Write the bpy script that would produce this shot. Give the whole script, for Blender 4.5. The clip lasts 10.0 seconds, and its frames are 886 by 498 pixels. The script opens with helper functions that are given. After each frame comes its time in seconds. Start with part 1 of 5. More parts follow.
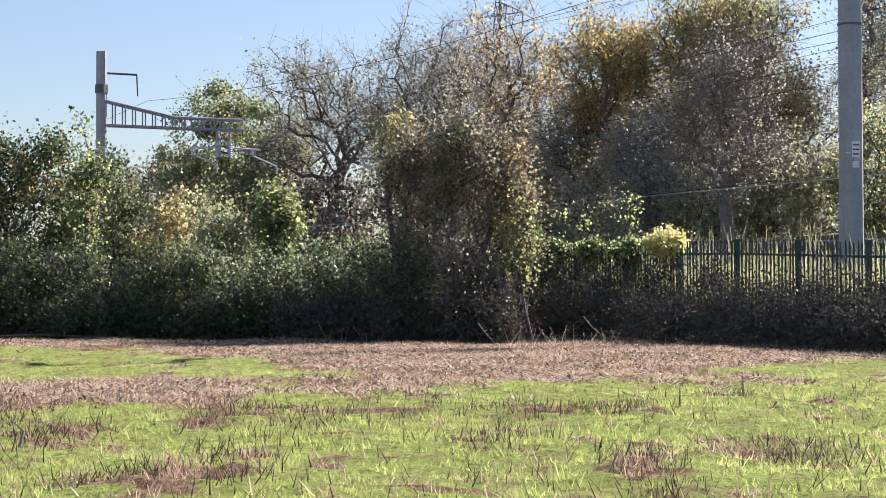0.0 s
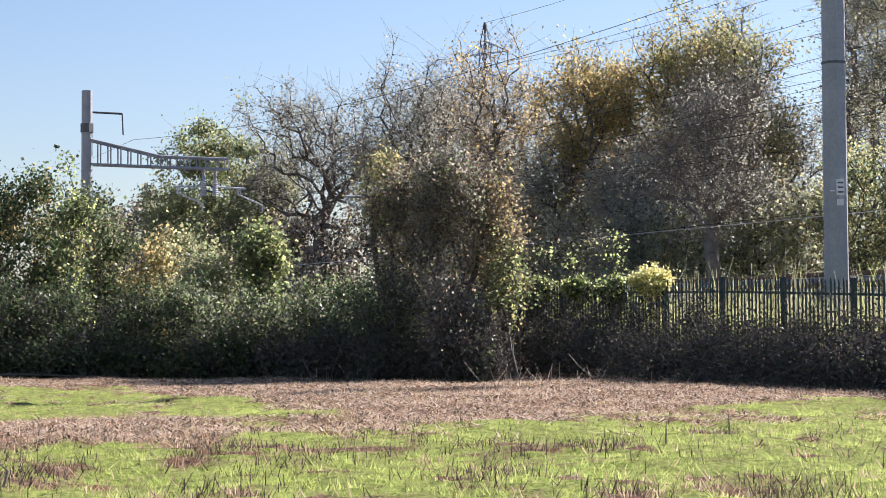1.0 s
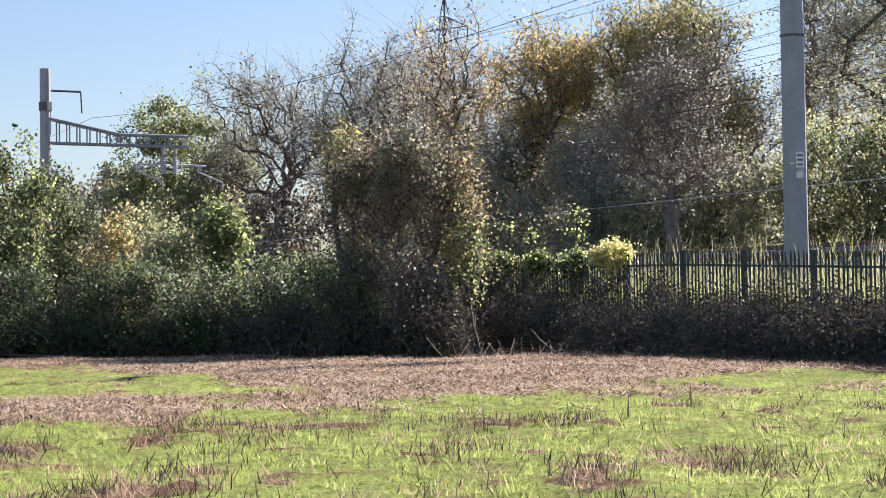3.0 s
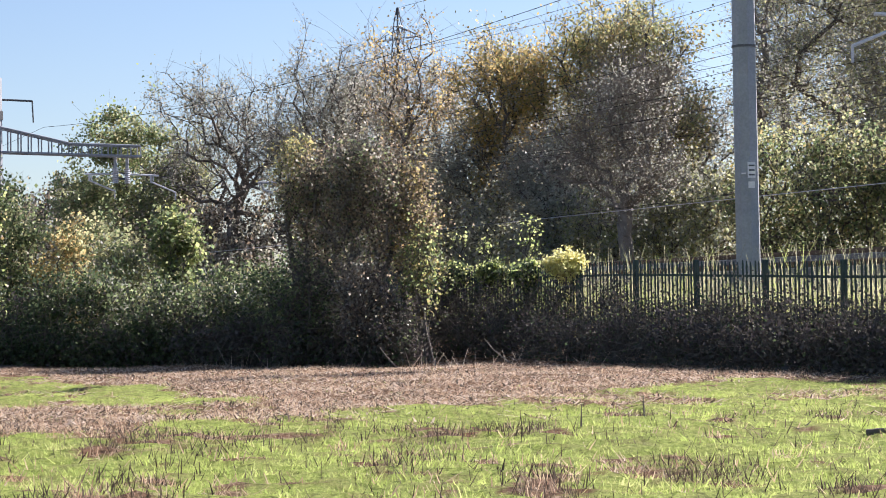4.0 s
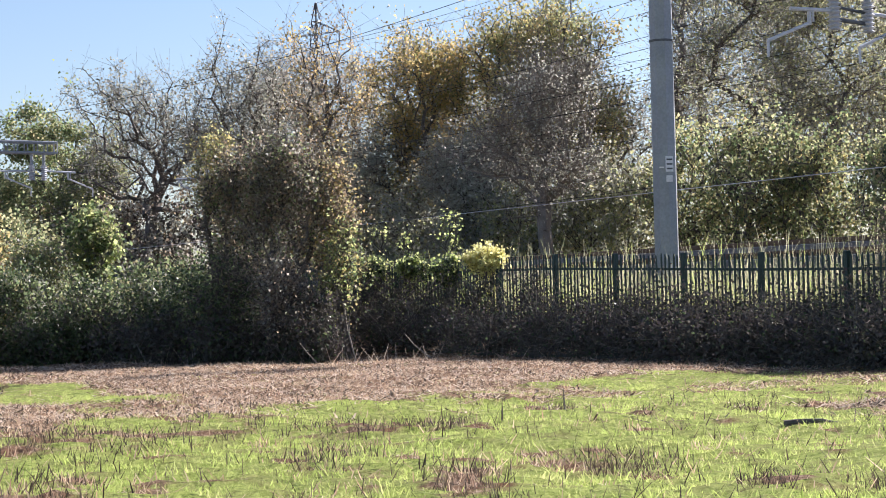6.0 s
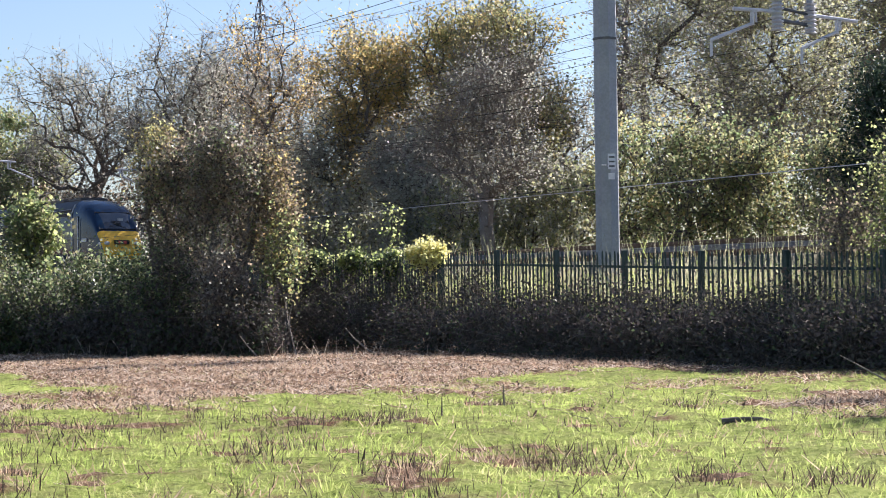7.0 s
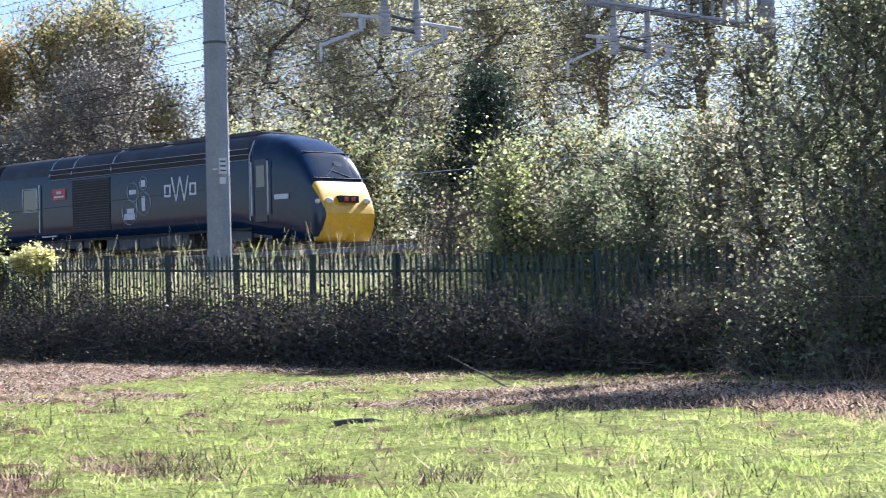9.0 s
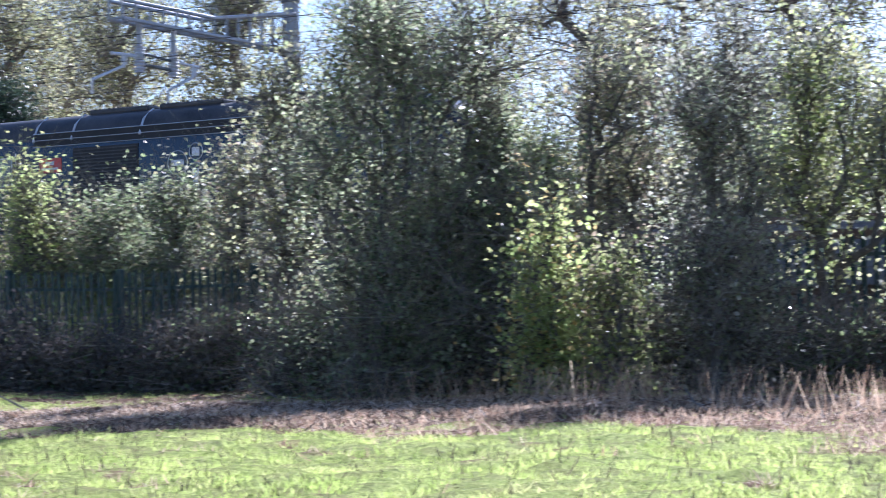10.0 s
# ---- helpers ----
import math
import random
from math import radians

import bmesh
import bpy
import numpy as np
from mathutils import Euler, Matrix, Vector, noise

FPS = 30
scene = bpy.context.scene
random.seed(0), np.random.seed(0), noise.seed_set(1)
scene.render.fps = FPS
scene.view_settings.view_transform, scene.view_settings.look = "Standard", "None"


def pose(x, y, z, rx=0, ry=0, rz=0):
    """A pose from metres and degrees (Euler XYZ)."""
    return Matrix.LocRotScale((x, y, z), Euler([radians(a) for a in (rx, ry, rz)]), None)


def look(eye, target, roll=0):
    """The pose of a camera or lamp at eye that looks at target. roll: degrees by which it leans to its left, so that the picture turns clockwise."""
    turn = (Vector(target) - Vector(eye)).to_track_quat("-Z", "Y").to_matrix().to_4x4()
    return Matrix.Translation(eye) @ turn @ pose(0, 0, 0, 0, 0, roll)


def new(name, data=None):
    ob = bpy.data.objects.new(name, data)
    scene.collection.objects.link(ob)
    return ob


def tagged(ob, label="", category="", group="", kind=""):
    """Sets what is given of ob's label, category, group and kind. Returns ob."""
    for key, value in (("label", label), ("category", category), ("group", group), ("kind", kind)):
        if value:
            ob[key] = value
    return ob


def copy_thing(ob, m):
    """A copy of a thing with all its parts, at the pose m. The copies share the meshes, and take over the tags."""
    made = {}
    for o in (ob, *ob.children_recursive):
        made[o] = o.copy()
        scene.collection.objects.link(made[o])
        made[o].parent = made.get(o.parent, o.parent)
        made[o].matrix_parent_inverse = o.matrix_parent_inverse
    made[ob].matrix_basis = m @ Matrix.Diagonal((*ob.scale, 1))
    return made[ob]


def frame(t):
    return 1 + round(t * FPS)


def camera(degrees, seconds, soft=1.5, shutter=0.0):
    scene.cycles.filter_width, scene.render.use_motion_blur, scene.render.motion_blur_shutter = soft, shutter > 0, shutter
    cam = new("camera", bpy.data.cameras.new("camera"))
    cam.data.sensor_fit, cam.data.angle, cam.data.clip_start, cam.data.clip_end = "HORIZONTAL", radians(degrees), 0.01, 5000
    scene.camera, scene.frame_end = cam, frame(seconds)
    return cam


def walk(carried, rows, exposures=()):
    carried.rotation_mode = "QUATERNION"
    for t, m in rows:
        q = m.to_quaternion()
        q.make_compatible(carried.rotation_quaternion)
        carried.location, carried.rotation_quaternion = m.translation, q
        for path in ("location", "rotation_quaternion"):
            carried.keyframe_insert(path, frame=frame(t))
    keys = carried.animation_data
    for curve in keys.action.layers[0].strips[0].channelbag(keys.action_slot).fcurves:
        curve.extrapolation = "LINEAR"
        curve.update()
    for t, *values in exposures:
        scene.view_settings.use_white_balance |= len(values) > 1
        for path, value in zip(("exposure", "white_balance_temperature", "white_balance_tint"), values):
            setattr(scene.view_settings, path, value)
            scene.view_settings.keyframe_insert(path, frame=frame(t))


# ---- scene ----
EYE = 1.15                                   # camera height over the field
VP = 27.5                                    # the tracks run this far left of the first view
LENS = 26.34
cam = camera(LENS, 10.0, soft=0.9, shutter=0.15)
# seconds, bearing to the right, pitch, roll
TURNS = [
    (0.0, 0.00, 1.30, 0.17),
    (0.5, -0.01, 2.05, 0.25),
    (1.0, 0.44, 2.46, 0.29),
    (1.5, 0.95, 2.36, 0.42),
    (2.0, 1.15, 2.05, 0.76),
    (3.5, 2.05, 1.61, 0.85),
    (4.0, 3.02, 1.99, 0.90),
    (4.5, 3.80, 2.40, 1.10),
    (5.0, 4.36, 2.46, 1.40),
    (5.5, 4.96, 2.07, 1.51),
    (7.0, 7.20, 1.61, 0.69),
    (7.5, 9.29, 1.54, 0.44),
    (8.0, 12.15, 1.42, 0.52),
    (8.5, 15.15, 1.42, 0.98),
    (9.0, 18.91, 1.52, 1.48),
    (9.5, 24.57, 1.64, 1.67),
    (9.7, 27.67, 1.71, 1.62),
    (10.0, 33.26, 1.78, 1.34),
]
walk(cam, [(t, pose(0, 0, EYE, 90 + p, 0, 90 - VP - a) @ pose(0, 0, 0, 0, 0, -r)) for t, a, p, r in TURNS],
     exposures=[(0.0, 1.32, 6250, 21), (7.0, 1.36, 6150, 20), (8.0, 1.38, 6050, 20), (9.0, 1.52, 5700, 20), (10.0, 1.62, 5250, 23)])

# ---- light ----
SUN_EL, SUN_ROT = radians(34), radians(-5)
world = bpy.data.worlds.new("world")
scene.world = world
world.use_nodes = True
wn = world.node_tree.nodes
sky = wn.new("ShaderNodeTexSky")
sky.sky_type = "NISHITA"
sky.sun_disc = False
sky.sun_elevation, sky.sun_rotation = SUN_EL, SUN_ROT
sky.air_density, sky.dust_density, sky.ozone_density = 1.1, 0.6, 3.0
world.node_tree.links.new(sky.outputs[0], wn["Background"].inputs[0])
wn["Background"].inputs[1].default_value = 0.058
sun = new("sun", bpy.data.lights.new("sun", "SUN"))
sun.data.energy, sun.data.angle, sun.data.color = 5.0, radians(0.53), (1.0, 0.94, 0.84)
sun.matrix_world = look((100 * math.cos(SUN_EL) * math.sin(SUN_ROT), 100 * math.cos(SUN_EL) * math.cos(SUN_ROT), 100 * math.sin(SUN_EL)), (0, 0, 0))

# ---- plan ----
RAIL = 2.85                                  # rail top over the field
TRACKS = (30.0, 33.4, 38.0, 41.4)            # centre lines of the four tracks
RUN = 41.4                                   # the train's track
CONTACT = 6.80                               # height of the contact wires


def at(bearing, d):
    """Plan place at a bearing (right of the first view) and a distance from the viewer."""
    a = radians(bearing + VP)
    return -d * math.cos(a), d * math.sin(a)


def high(el, d):
    """Height over the field of what stands el degrees over eye level at that distance."""
    return EYE + d * math.tan(radians(el))


def smooth(a, b, v):
    k = np.clip((v - a) / (b - a), 0, 1)
    return k * k * (3 - 2 * k)


FENCE = [(-125, 26.6), (-60, 26.4), (-45, 25.9), (-35.4, 25.4), (-27, 24.6), (-19.7, 24.0), (-12, 24.6), (-2, 26.2), (20, 26.6)]


def fence_y(x):
    return np.interp(x, [p[0] for p in FENCE], [p[1] for p in FENCE])


def fence_z(x):
    """Height of the ground at the fence's foot."""
    return np.interp(x, [-125, -66, -45, -35, -27, -19, -8, 20], [1.3, 1.15, 0.55, 0.45, 0.2, 0.0, 0.2, 0.3])


def ground_z(x, y):
    """Height of the land: field, bank up to the line, flat line, land behind."""
    x, y = np.asarray(x, float), np.asarray(y, float)
    fy, fz = fence_y(x), fence_z(x)
    field = 0.05 * np.sin(x * 0.31 + 1) * np.sin(y * 0.27) + 0.025 * np.sin(x * 1.3 + y * 0.7) + 0.02 * np.sin(y * 2.1 - x * 0.5)
    field = field * np.exp(-np.maximum(0, np.hypot(x, y) - 60) / 60)
    near = fz * smooth(fy - 2.4, fy - 0.4, y)
    z = field * (1 - smooth(fy - 4, fy - 2, y)) + near
    z = z + (1.55 - fz) * smooth(fy + 0.3, 28.3, y) + (RAIL - 0.75 - 1.55) * smooth(35.2, 36.2, y)
    return z + 1.2 * smooth(46, 60, y) * np.exp(-np.maximum(0, y - 60) / 300)


# patches of cut stems: bearing, distance, half width in degrees, half depth in metres, strength
PATCHES = [(-9.3, 22.0, 5.2, 4.4, 1.0), (-2.8, 22.0, 2.2, 3.2, 0.75), (24.0, 21.7, 6.6, 3.6, 1.0), (33, 20.5, 7.0, 3.6, 1.0), (43, 19.5, 6.5, 3.4, 0.9), (48, 16, 4, 2, 0.7),
           (7.5, 25.5, 4.0, 1.6, 0.55), (15.5, 27.0, 4.0, 2.0, 0.45)]
# clumps of dark dead stems, in the same terms
CLUMPS = [(-12.0, 15.2, 1.9, 1.8, 1.0), (-3.8, 16.4, 2.5, 1.6, 0.9), (2.8, 17.7, 1.5, 1.8, 1.0), (5.4, 17.6, 0.9, 1.3, 1.0), (-8.7, 11.4, 2.2, 0.9, 0.9), (1.0, 11.9, 1.0, 0.7, 0.9),
          (6.2, 13.1, 1.9, 0.9, 0.9), (10.0, 13.5, 2.8, 1.0, 0.9), (5.6, 11.9, 1.6, 0.6, 0.8), (8.3, 21.8, 0.9, 0.7, 1.0), (14.4, 20.4, 1.0, 0.5, 1.0), (15.4, 12.1, 1.0, 0.5, 0.8), (-0.6, 19.0, 0.6, 0.8, 0.8),
          (1.2, 13.9, 0.8, 0.6, 0.7), (11.5, 18.9, 0.7, 0.5, 0.8), (19, 12.3, 1.0, 0.5, 0.7), (12.4, 17.0, 0.5, 0.5, 0.7), (-6.5, 13.6, 1.2, 0.7, 0.7), (23.0, 14.0, 0.7, 0.4, 0.6)]


def spread(x, y, spots, wobble):
    """The strongest of a list of ragged patches at each place."""
    b, d = np.degrees(np.arctan2(y, -x)) - VP, np.hypot(x, y)
    wob = 0.28 * np.sin(x * 1.7 + 1.3 * np.sin(y * 1.1)) + 0.2 * np.sin(y * 2.9 + x * 0.8) + 0.15 * np.sin(x * 5.1 - y * 4.3)
    c = np.zeros_like(x)
    for pb, pd, hb, hd, s in spots:
        q = np.sqrt(((b - pb) / hb) ** 2 + ((d - pd) / hd) ** 2) + wobble * wob
        c = np.maximum(c, s * (1 - smooth(0.7, 1.15, q)))
    return c


def clumps(x, y):
    """How thick dark dead stems stand at a place, 0 to 1."""
    return spread(np.asarray(x, float), np.asarray(y, float), CLUMPS, 1.5)


def cover(x, y):
    """How bare and brown the field is at a place, 0 to 1."""
    x, y = np.asarray(x, float), np.asarray(y, float)
    b, d = np.degrees(np.arctan2(y, -x)) - VP, np.hypot(x, y)
    edge = np.interp(b, [-15, -9, -6, -3.5, -1.5, 3, 6, 9, 13, 17, 22, 50], [43, 38, 33, 27, 23.5, 22.5, 25.5, 28, 30.5, 33, 34, 60])
    wob = 1.2 * np.sin(x * 1.1 + y * 0.6) + 0.8 * np.sin(y * 2.3 - x * 1.7)
    band = smooth(edge - 0.8, edge + 1.2, d + wob) * (b < 24)
    c = np.maximum(spread(x, y, PATCHES, 0.6), np.maximum(band, 0.42 * clumps(x, y)))
    mott = np.sin(x * 2.3 + 2 * np.sin(y * 1.9)) * np.sin(y * 3.7 + 1.5 * np.sin(x * 2.9)) + 0.6 * np.sin(x * 7.1 + y * 3.3) * np.sin(y * 8.3 - x * 2.2)
    bias = np.interp(b, [-14, 4, 12, 20, 50], [0.55, 0.5, 0.32, 0.15, 0.05])
    return np.clip(c * (0.88 + 0.22 * mott) + 0.8 * np.clip(mott - 0.8 + bias, 0, 1), 0, 1)


# ---- materials ----
def shader(name):
    m = bpy.data.materials.new(name)
    m.use_nodes = True
    nt = m.node_tree
    return m, nt, nt.nodes["Principled BSDF"], nt.nodes["Material Output"]


def ramp(nt, fac, stops):
    r = nt.nodes.new("ShaderNodeValToRGB")
    e = r.color_ramp.elements
    while len(e) < len(stops):
        e.new(0.5)
    for el, (p, c) in zip(e, stops):
        el.position, el.color = p, (*c, 1)
    nt.links.new(fac, r.inputs[0])
    return r.outputs[0]


def noise_fac(nt, scale, detail=4, rough=0.6, coords="Object"):
    tc = nt.nodes.new("ShaderNodeTexCoord")
    n = nt.nodes.new("ShaderNodeTexNoise")
    n.inputs["Scale"].default_value, n.inputs["Detail"].default_value, n.inputs["Roughness"].default_value = scale, detail, rough
    nt.links.new(tc.outputs[coords], n.inputs["Vector"])
    return n.outputs["Fac"]


def blend(nt, fac, a, b, how="MIX"):
    m = nt.nodes.new("ShaderNodeMix")
    m.data_type, m.blend_type = "RGBA", how
    for s, v in ((m.inputs[0], fac), (m.inputs[6], a), (m.inputs[7], b)):
        if isinstance(v, (int, float)):
            s.default_value = v
        elif isinstance(v, tuple):
            s.default_value = (*v, 1)
        else:
            nt.links.new(v, s)
    return m.outputs[2]


def bump(nt, fac, b, strength=0.3, dist=0.02):
    n = nt.nodes.new("ShaderNodeBump")
    n.inputs["Strength"].default_value, n.inputs["Distance"].default_value = strength, dist
    nt.links.new(fac, n.inputs["Height"])
    nt.links.new(n.outputs[0], b.inputs["Normal"])


def plain(name, a, b, rough=0.6, metal=0.0, scale=3.0, bumps=0.1, dist=0.01, coat=0.0, spec=0.5):
    """A painted, cast or earthen surface: two tones at two scales and a fine relief."""
    m, nt, p, out = shader(name)
    big, small = noise_fac(nt, scale), noise_fac(nt, scale * 9, 3)
    c = blend(nt, ramp(nt, big, [(0.35, (0, 0, 0)), (0.65, (1, 1, 1))]), a, b)
    c = blend(nt, 0.35, c, ramp(nt, small, [(0.3, tuple(v * 0.6 for v in a)), (0.7, b)]))
    nt.links.new(c, p.inputs["Base Color"])
    p.inputs["Roughness"].default_value, p.inputs["Metallic"].default_value = rough, metal
    p.inputs["Coat Weight"].default_value = coat
    p.inputs["Specular IOR Level"].default_value = spec
    bump(nt, small, p, bumps, dist)
    return m


def leafy(name, cols, through_light=0.58, rough=0.45, patch=0.35, gloss=0.2, sat=0.82, val=2.35):
    """Leaves: every leaf its own tone, tones drifting over the plant, light shining through."""
    m, nt, p, out = shader(name)
    g = nt.nodes.new("ShaderNodeNewGeometry")
    n = len(cols)
    c1 = ramp(nt, g.outputs["Random Per Island"], [((i + 0.5) / n, c) for i, c in enumerate(cols)])
    c2 = ramp(nt, noise_fac(nt, 0.8, 3), [(0.3 + 0.4 * i / max(1, n - 1), c) for i, c in enumerate(cols)])
    c = blend(nt, patch, c1, c2)
    nt.links.new(c, p.inputs["Base Color"])
    p.inputs["Roughness"].default_value = rough
    p.inputs["Specular IOR Level"].default_value = gloss
    t = nt.nodes.new("ShaderNodeBsdfTranslucent")
    hue = nt.nodes.new("ShaderNodeHueSaturation")
    hue.inputs["Saturation"].default_value, hue.inputs["Value"].default_value = sat, val
    nt.links.new(c, hue.inputs["Color"])
    nt.links.new(hue.outputs[0], t.inputs[0])
    mx = nt.nodes.new("ShaderNodeMixShader")
    mx.inputs[0].default_value = through_light
    nt.links.new(p.outputs[0], mx.inputs[1])
    nt.links.new(t.outputs[0], mx.inputs[2])
    nt.links.new(mx.outputs[0], out.inputs[0])
    return m


M = {}
M["bark"] = plain("bark", (0.075, 0.064, 0.054), (0.16, 0.14, 0.12), 0.9, scale=4, bumps=0.6, dist=0.03)
M["pale_bark"] = plain("pale_bark", (0.13, 0.115, 0.10), (0.24, 0.22, 0.19), 0.9, scale=4, bumps=0.5, dist=0.03)
M["twig"] = plain("twig", (0.17, 0.145, 0.12), (0.30, 0.265, 0.22), 0.9, scale=6)
M["olive"] = leafy("olive_leaf", [(0.105, 0.130, 0.055), (0.165, 0.188, 0.080), (0.238, 0.240, 0.105), (0.285, 0.255, 0.125)], 0.6)
M["edge"] = leafy("wood_edge_leaf", [(0.105, 0.138, 0.070), (0.160, 0.192, 0.100), (0.230, 0.250, 0.140), (0.180, 0.155, 0.112)], 0.66)
M["silver"] = leafy("silver_leaf", [(0.095, 0.108, 0.078), (0.155, 0.168, 0.128), (0.225, 0.228, 0.190), (0.122, 0.111, 0.069)], 0.45)
M["gold"] = leafy("gold_leaf", [(0.168, 0.140, 0.044), (0.308, 0.224, 0.061), (0.392, 0.252, 0.070), (0.140, 0.140, 0.053)])
M["greengold"] = leafy("green_gold_leaf", [(0.105, 0.120, 0.037), (0.180, 0.180, 0.056), (0.300, 0.240, 0.066), (0.240, 0.165, 0.075)])
M["grey"] = leafy("grey_brown_leaf", [(0.165, 0.154, 0.132), (0.250, 0.238, 0.206), (0.155, 0.172, 0.112), (0.325, 0.305, 0.262)], 0.48)
M["willow"] = leafy("grey_willow_leaf", [(0.150, 0.166, 0.124), (0.215, 0.230, 0.176), (0.285, 0.292, 0.235), (0.175, 0.168, 0.115)], 0.5)
M["russet"] = leafy("russet_leaf", [(0.137, 0.112, 0.080), (0.205, 0.152, 0.102), (0.280, 0.212, 0.130), (0.137, 0.150, 0.078)], 0.48)
M["ivy"] = leafy("ivy_leaf", [(0.024, 0.042, 0.018), (0.040, 0.063, 0.026), (0.062, 0.092, 0.037), (0.098, 0.118, 0.046)], 0.3, 0.4)
M["bramble"] = leafy("bramble_leaf", [(0.055, 0.092, 0.035), (0.110, 0.156, 0.057), (0.166, 0.202, 0.081), (0.184, 0.147, 0.081)], 0.52, 0.35)
# Lime leaves; in hedge and ivy they stand for leaves the sun strikes.
M["lime"] = leafy("lime_leaf", [(0.124, 0.177, 0.039), (0.207, 0.259, 0.064), (0.290, 0.311, 0.104), (0.155, 0.145, 0.052)], 0.62)
M["orange"] = leafy("orange_leaf", [(0.224, 0.154, 0.053), (0.336, 0.224, 0.070), (0.210, 0.210, 0.070), (0.280, 0.154, 0.053)], 0.5)
M["cream"] = leafy("cream_leaf", [(0.400, 0.380, 0.130), (0.550, 0.500, 0.200), (0.340, 0.360, 0.090), (0.480, 0.450, 0.220)], 0.4)
# Dead bramble leaves, kept dark to carry the shade at hedge foot and fence.
M["dead"] = leafy("shade_dark_dead_leaf", [(0.066, 0.054, 0.054), (0.100, 0.081, 0.078), (0.080, 0.086, 0.058), (0.145, 0.118, 0.108)], 0.14, 0.85, 0.7, 0.05, 0.62, 1.5)
M["evergreen"] = leafy("evergreen_leaf", [(0.018, 0.033, 0.022), (0.030, 0.053, 0.030), (0.045, 0.068, 0.037)], 0.2)
M["grass"] = leafy("grass_blade", [(0.205, 0.280, 0.060), (0.300, 0.375, 0.085), (0.375, 0.430, 0.120), (0.425, 0.405, 0.185)], 0.5, 0.7, 0.5, 0.12, 0.95, 1.8)
M["hay"] = leafy("pale_grass_stem", [(0.280, 0.260, 0.140), (0.400, 0.360, 0.220), (0.200, 0.230, 0.100)], 0.5)
M["stub"] = leafy("cut_stem", [(0.16, 0.10, 0.062), (0.36, 0.235, 0.14), (0.54, 0.43, 0.28), (0.30, 0.155, 0.085)], 0.3, 0.7)
M["dark_stem"] = leafy("dark_dead_stem", [(0.036, 0.028, 0.022), (0.070, 0.052, 0.038), (0.15, 0.11, 0.075)], 0.12, 0.8)
M["straw"] = leafy("straw", [(0.46, 0.37, 0.28), (0.64, 0.54, 0.42), (0.26, 0.17, 0.12)], 0.25, 0.6)
M["steel"] = plain("galvanised_steel", (0.26, 0.28, 0.30), (0.34, 0.36, 0.38), 0.5, 0.35, 2.0, 0.05)
M["dark_steel"] = plain("dark_steel", (0.07, 0.075, 0.08), (0.13, 0.135, 0.14), 0.5, 0.5)
M["wire"] = plain("weathered_wire", (0.03, 0.03, 0.032), (0.06, 0.06, 0.06), 0.9, 0.0, spec=0.1)
M["insulator"] = plain("grey_insulator", (0.46, 0.47, 0.49), (0.58, 0.59, 0.62), 0.35)
M["fence"] = plain("green_fence_paint", (0.012, 0.035, 0.032), (0.03, 0.06, 0.055), 0.45, 0.1, 5, 0.1)
M["white"] = plain("white_paint", (0.72, 0.72, 0.72), (0.82, 0.82, 0.82), 0.5)
M["ballast"] = plain("ballast", (0.14, 0.125, 0.11), (0.26, 0.24, 0.21), 0.95, scale=5, bumps=1.0, dist=0.06)
M["rail"] = plain("rail_steel", (0.12, 0.075, 0.05), (0.20, 0.14, 0.10), 0.55, 0.6)
M["concrete"] = plain("concrete", (0.28, 0.27, 0.25), (0.38, 0.37, 0.34), 0.9, bumps=0.3)
M["navy"] = plain("green_black_paint", (0.004, 0.020, 0.052), (0.006, 0.027, 0.066), 0.12, 0.0, 0.7, 0.02, coat=0.0, spec=0.45)
M["yellow"] = plain("warning_yellow", (0.80, 0.44, 0.015), (0.85, 0.50, 0.03), 0.35, 0.0, 1.0, 0.02, coat=0.2)
M["roof"] = plain("sooty_roof", (0.018, 0.019, 0.021), (0.065, 0.063, 0.062), 0.5, 0.0, 1.5, 0.1)
M["grille"] = plain("black_grille", (0.004, 0.005, 0.006), (0.012, 0.013, 0.014), 0.6)
M["silver_paint"] = plain("silver_paint", (0.48, 0.50, 0.52), (0.58, 0.60, 0.62), 0.4, 0.3)
M["red"] = plain("red_plate", (0.55, 0.06, 0.05), (0.62, 0.10, 0.08), 0.4)
M["lamp"] = plain("lamp_glass", (0.75, 0.74, 0.66), (0.85, 0.84, 0.78), 0.1)
M["seat"] = plain("blind_cloth", (0.5, 0.5, 0.48), (0.6, 0.6, 0.58), 0.8)

m, nt, p, out = shader("dark_glass")
p.inputs["Base Color"].default_value = (0.02, 0.025, 0.03, 1)
p.inputs["Roughness"].default_value = 0.06
p.inputs["IOR"].default_value = 2.0
M["glass"] = m

# field: turf and bare brown litter by the cover map, soil on the bank
m, nt, p, out = shader("field_ground")
ca = nt.nodes.new("ShaderNodeAttribute")
ca.attribute_name = "cover"
fine, mid, big = noise_fac(nt, 11, 6, 0.8), noise_fac(nt, 2.6, 4), noise_fac(nt, 0.5, 3)
turf = ramp(nt, fine, [(0.32, (0.055, 0.072, 0.022)), (0.46, (0.27, 0.34, 0.075)), (0.64, (0.48, 0.54, 0.16))])
turf = blend(nt, ramp(nt, mid, [(0.42, (0, 0, 0)), (0.75, (0.7, 0.7, 0.7))]), turf, (0.25, 0.21, 0.10))
litter = ramp(nt, fine, [(0.36, (0.042, 0.028, 0.020)), (0.5, (0.24, 0.155, 0.10)), (0.66, (0.54, 0.42, 0.30))])
litter = blend(nt, ramp(nt, mid, [(0.4, (0, 0, 0)), (0.7, (0.8, 0.8, 0.8))]), litter, (0.22, 0.118, 0.068))
edge = nt.nodes.new("ShaderNodeMath")
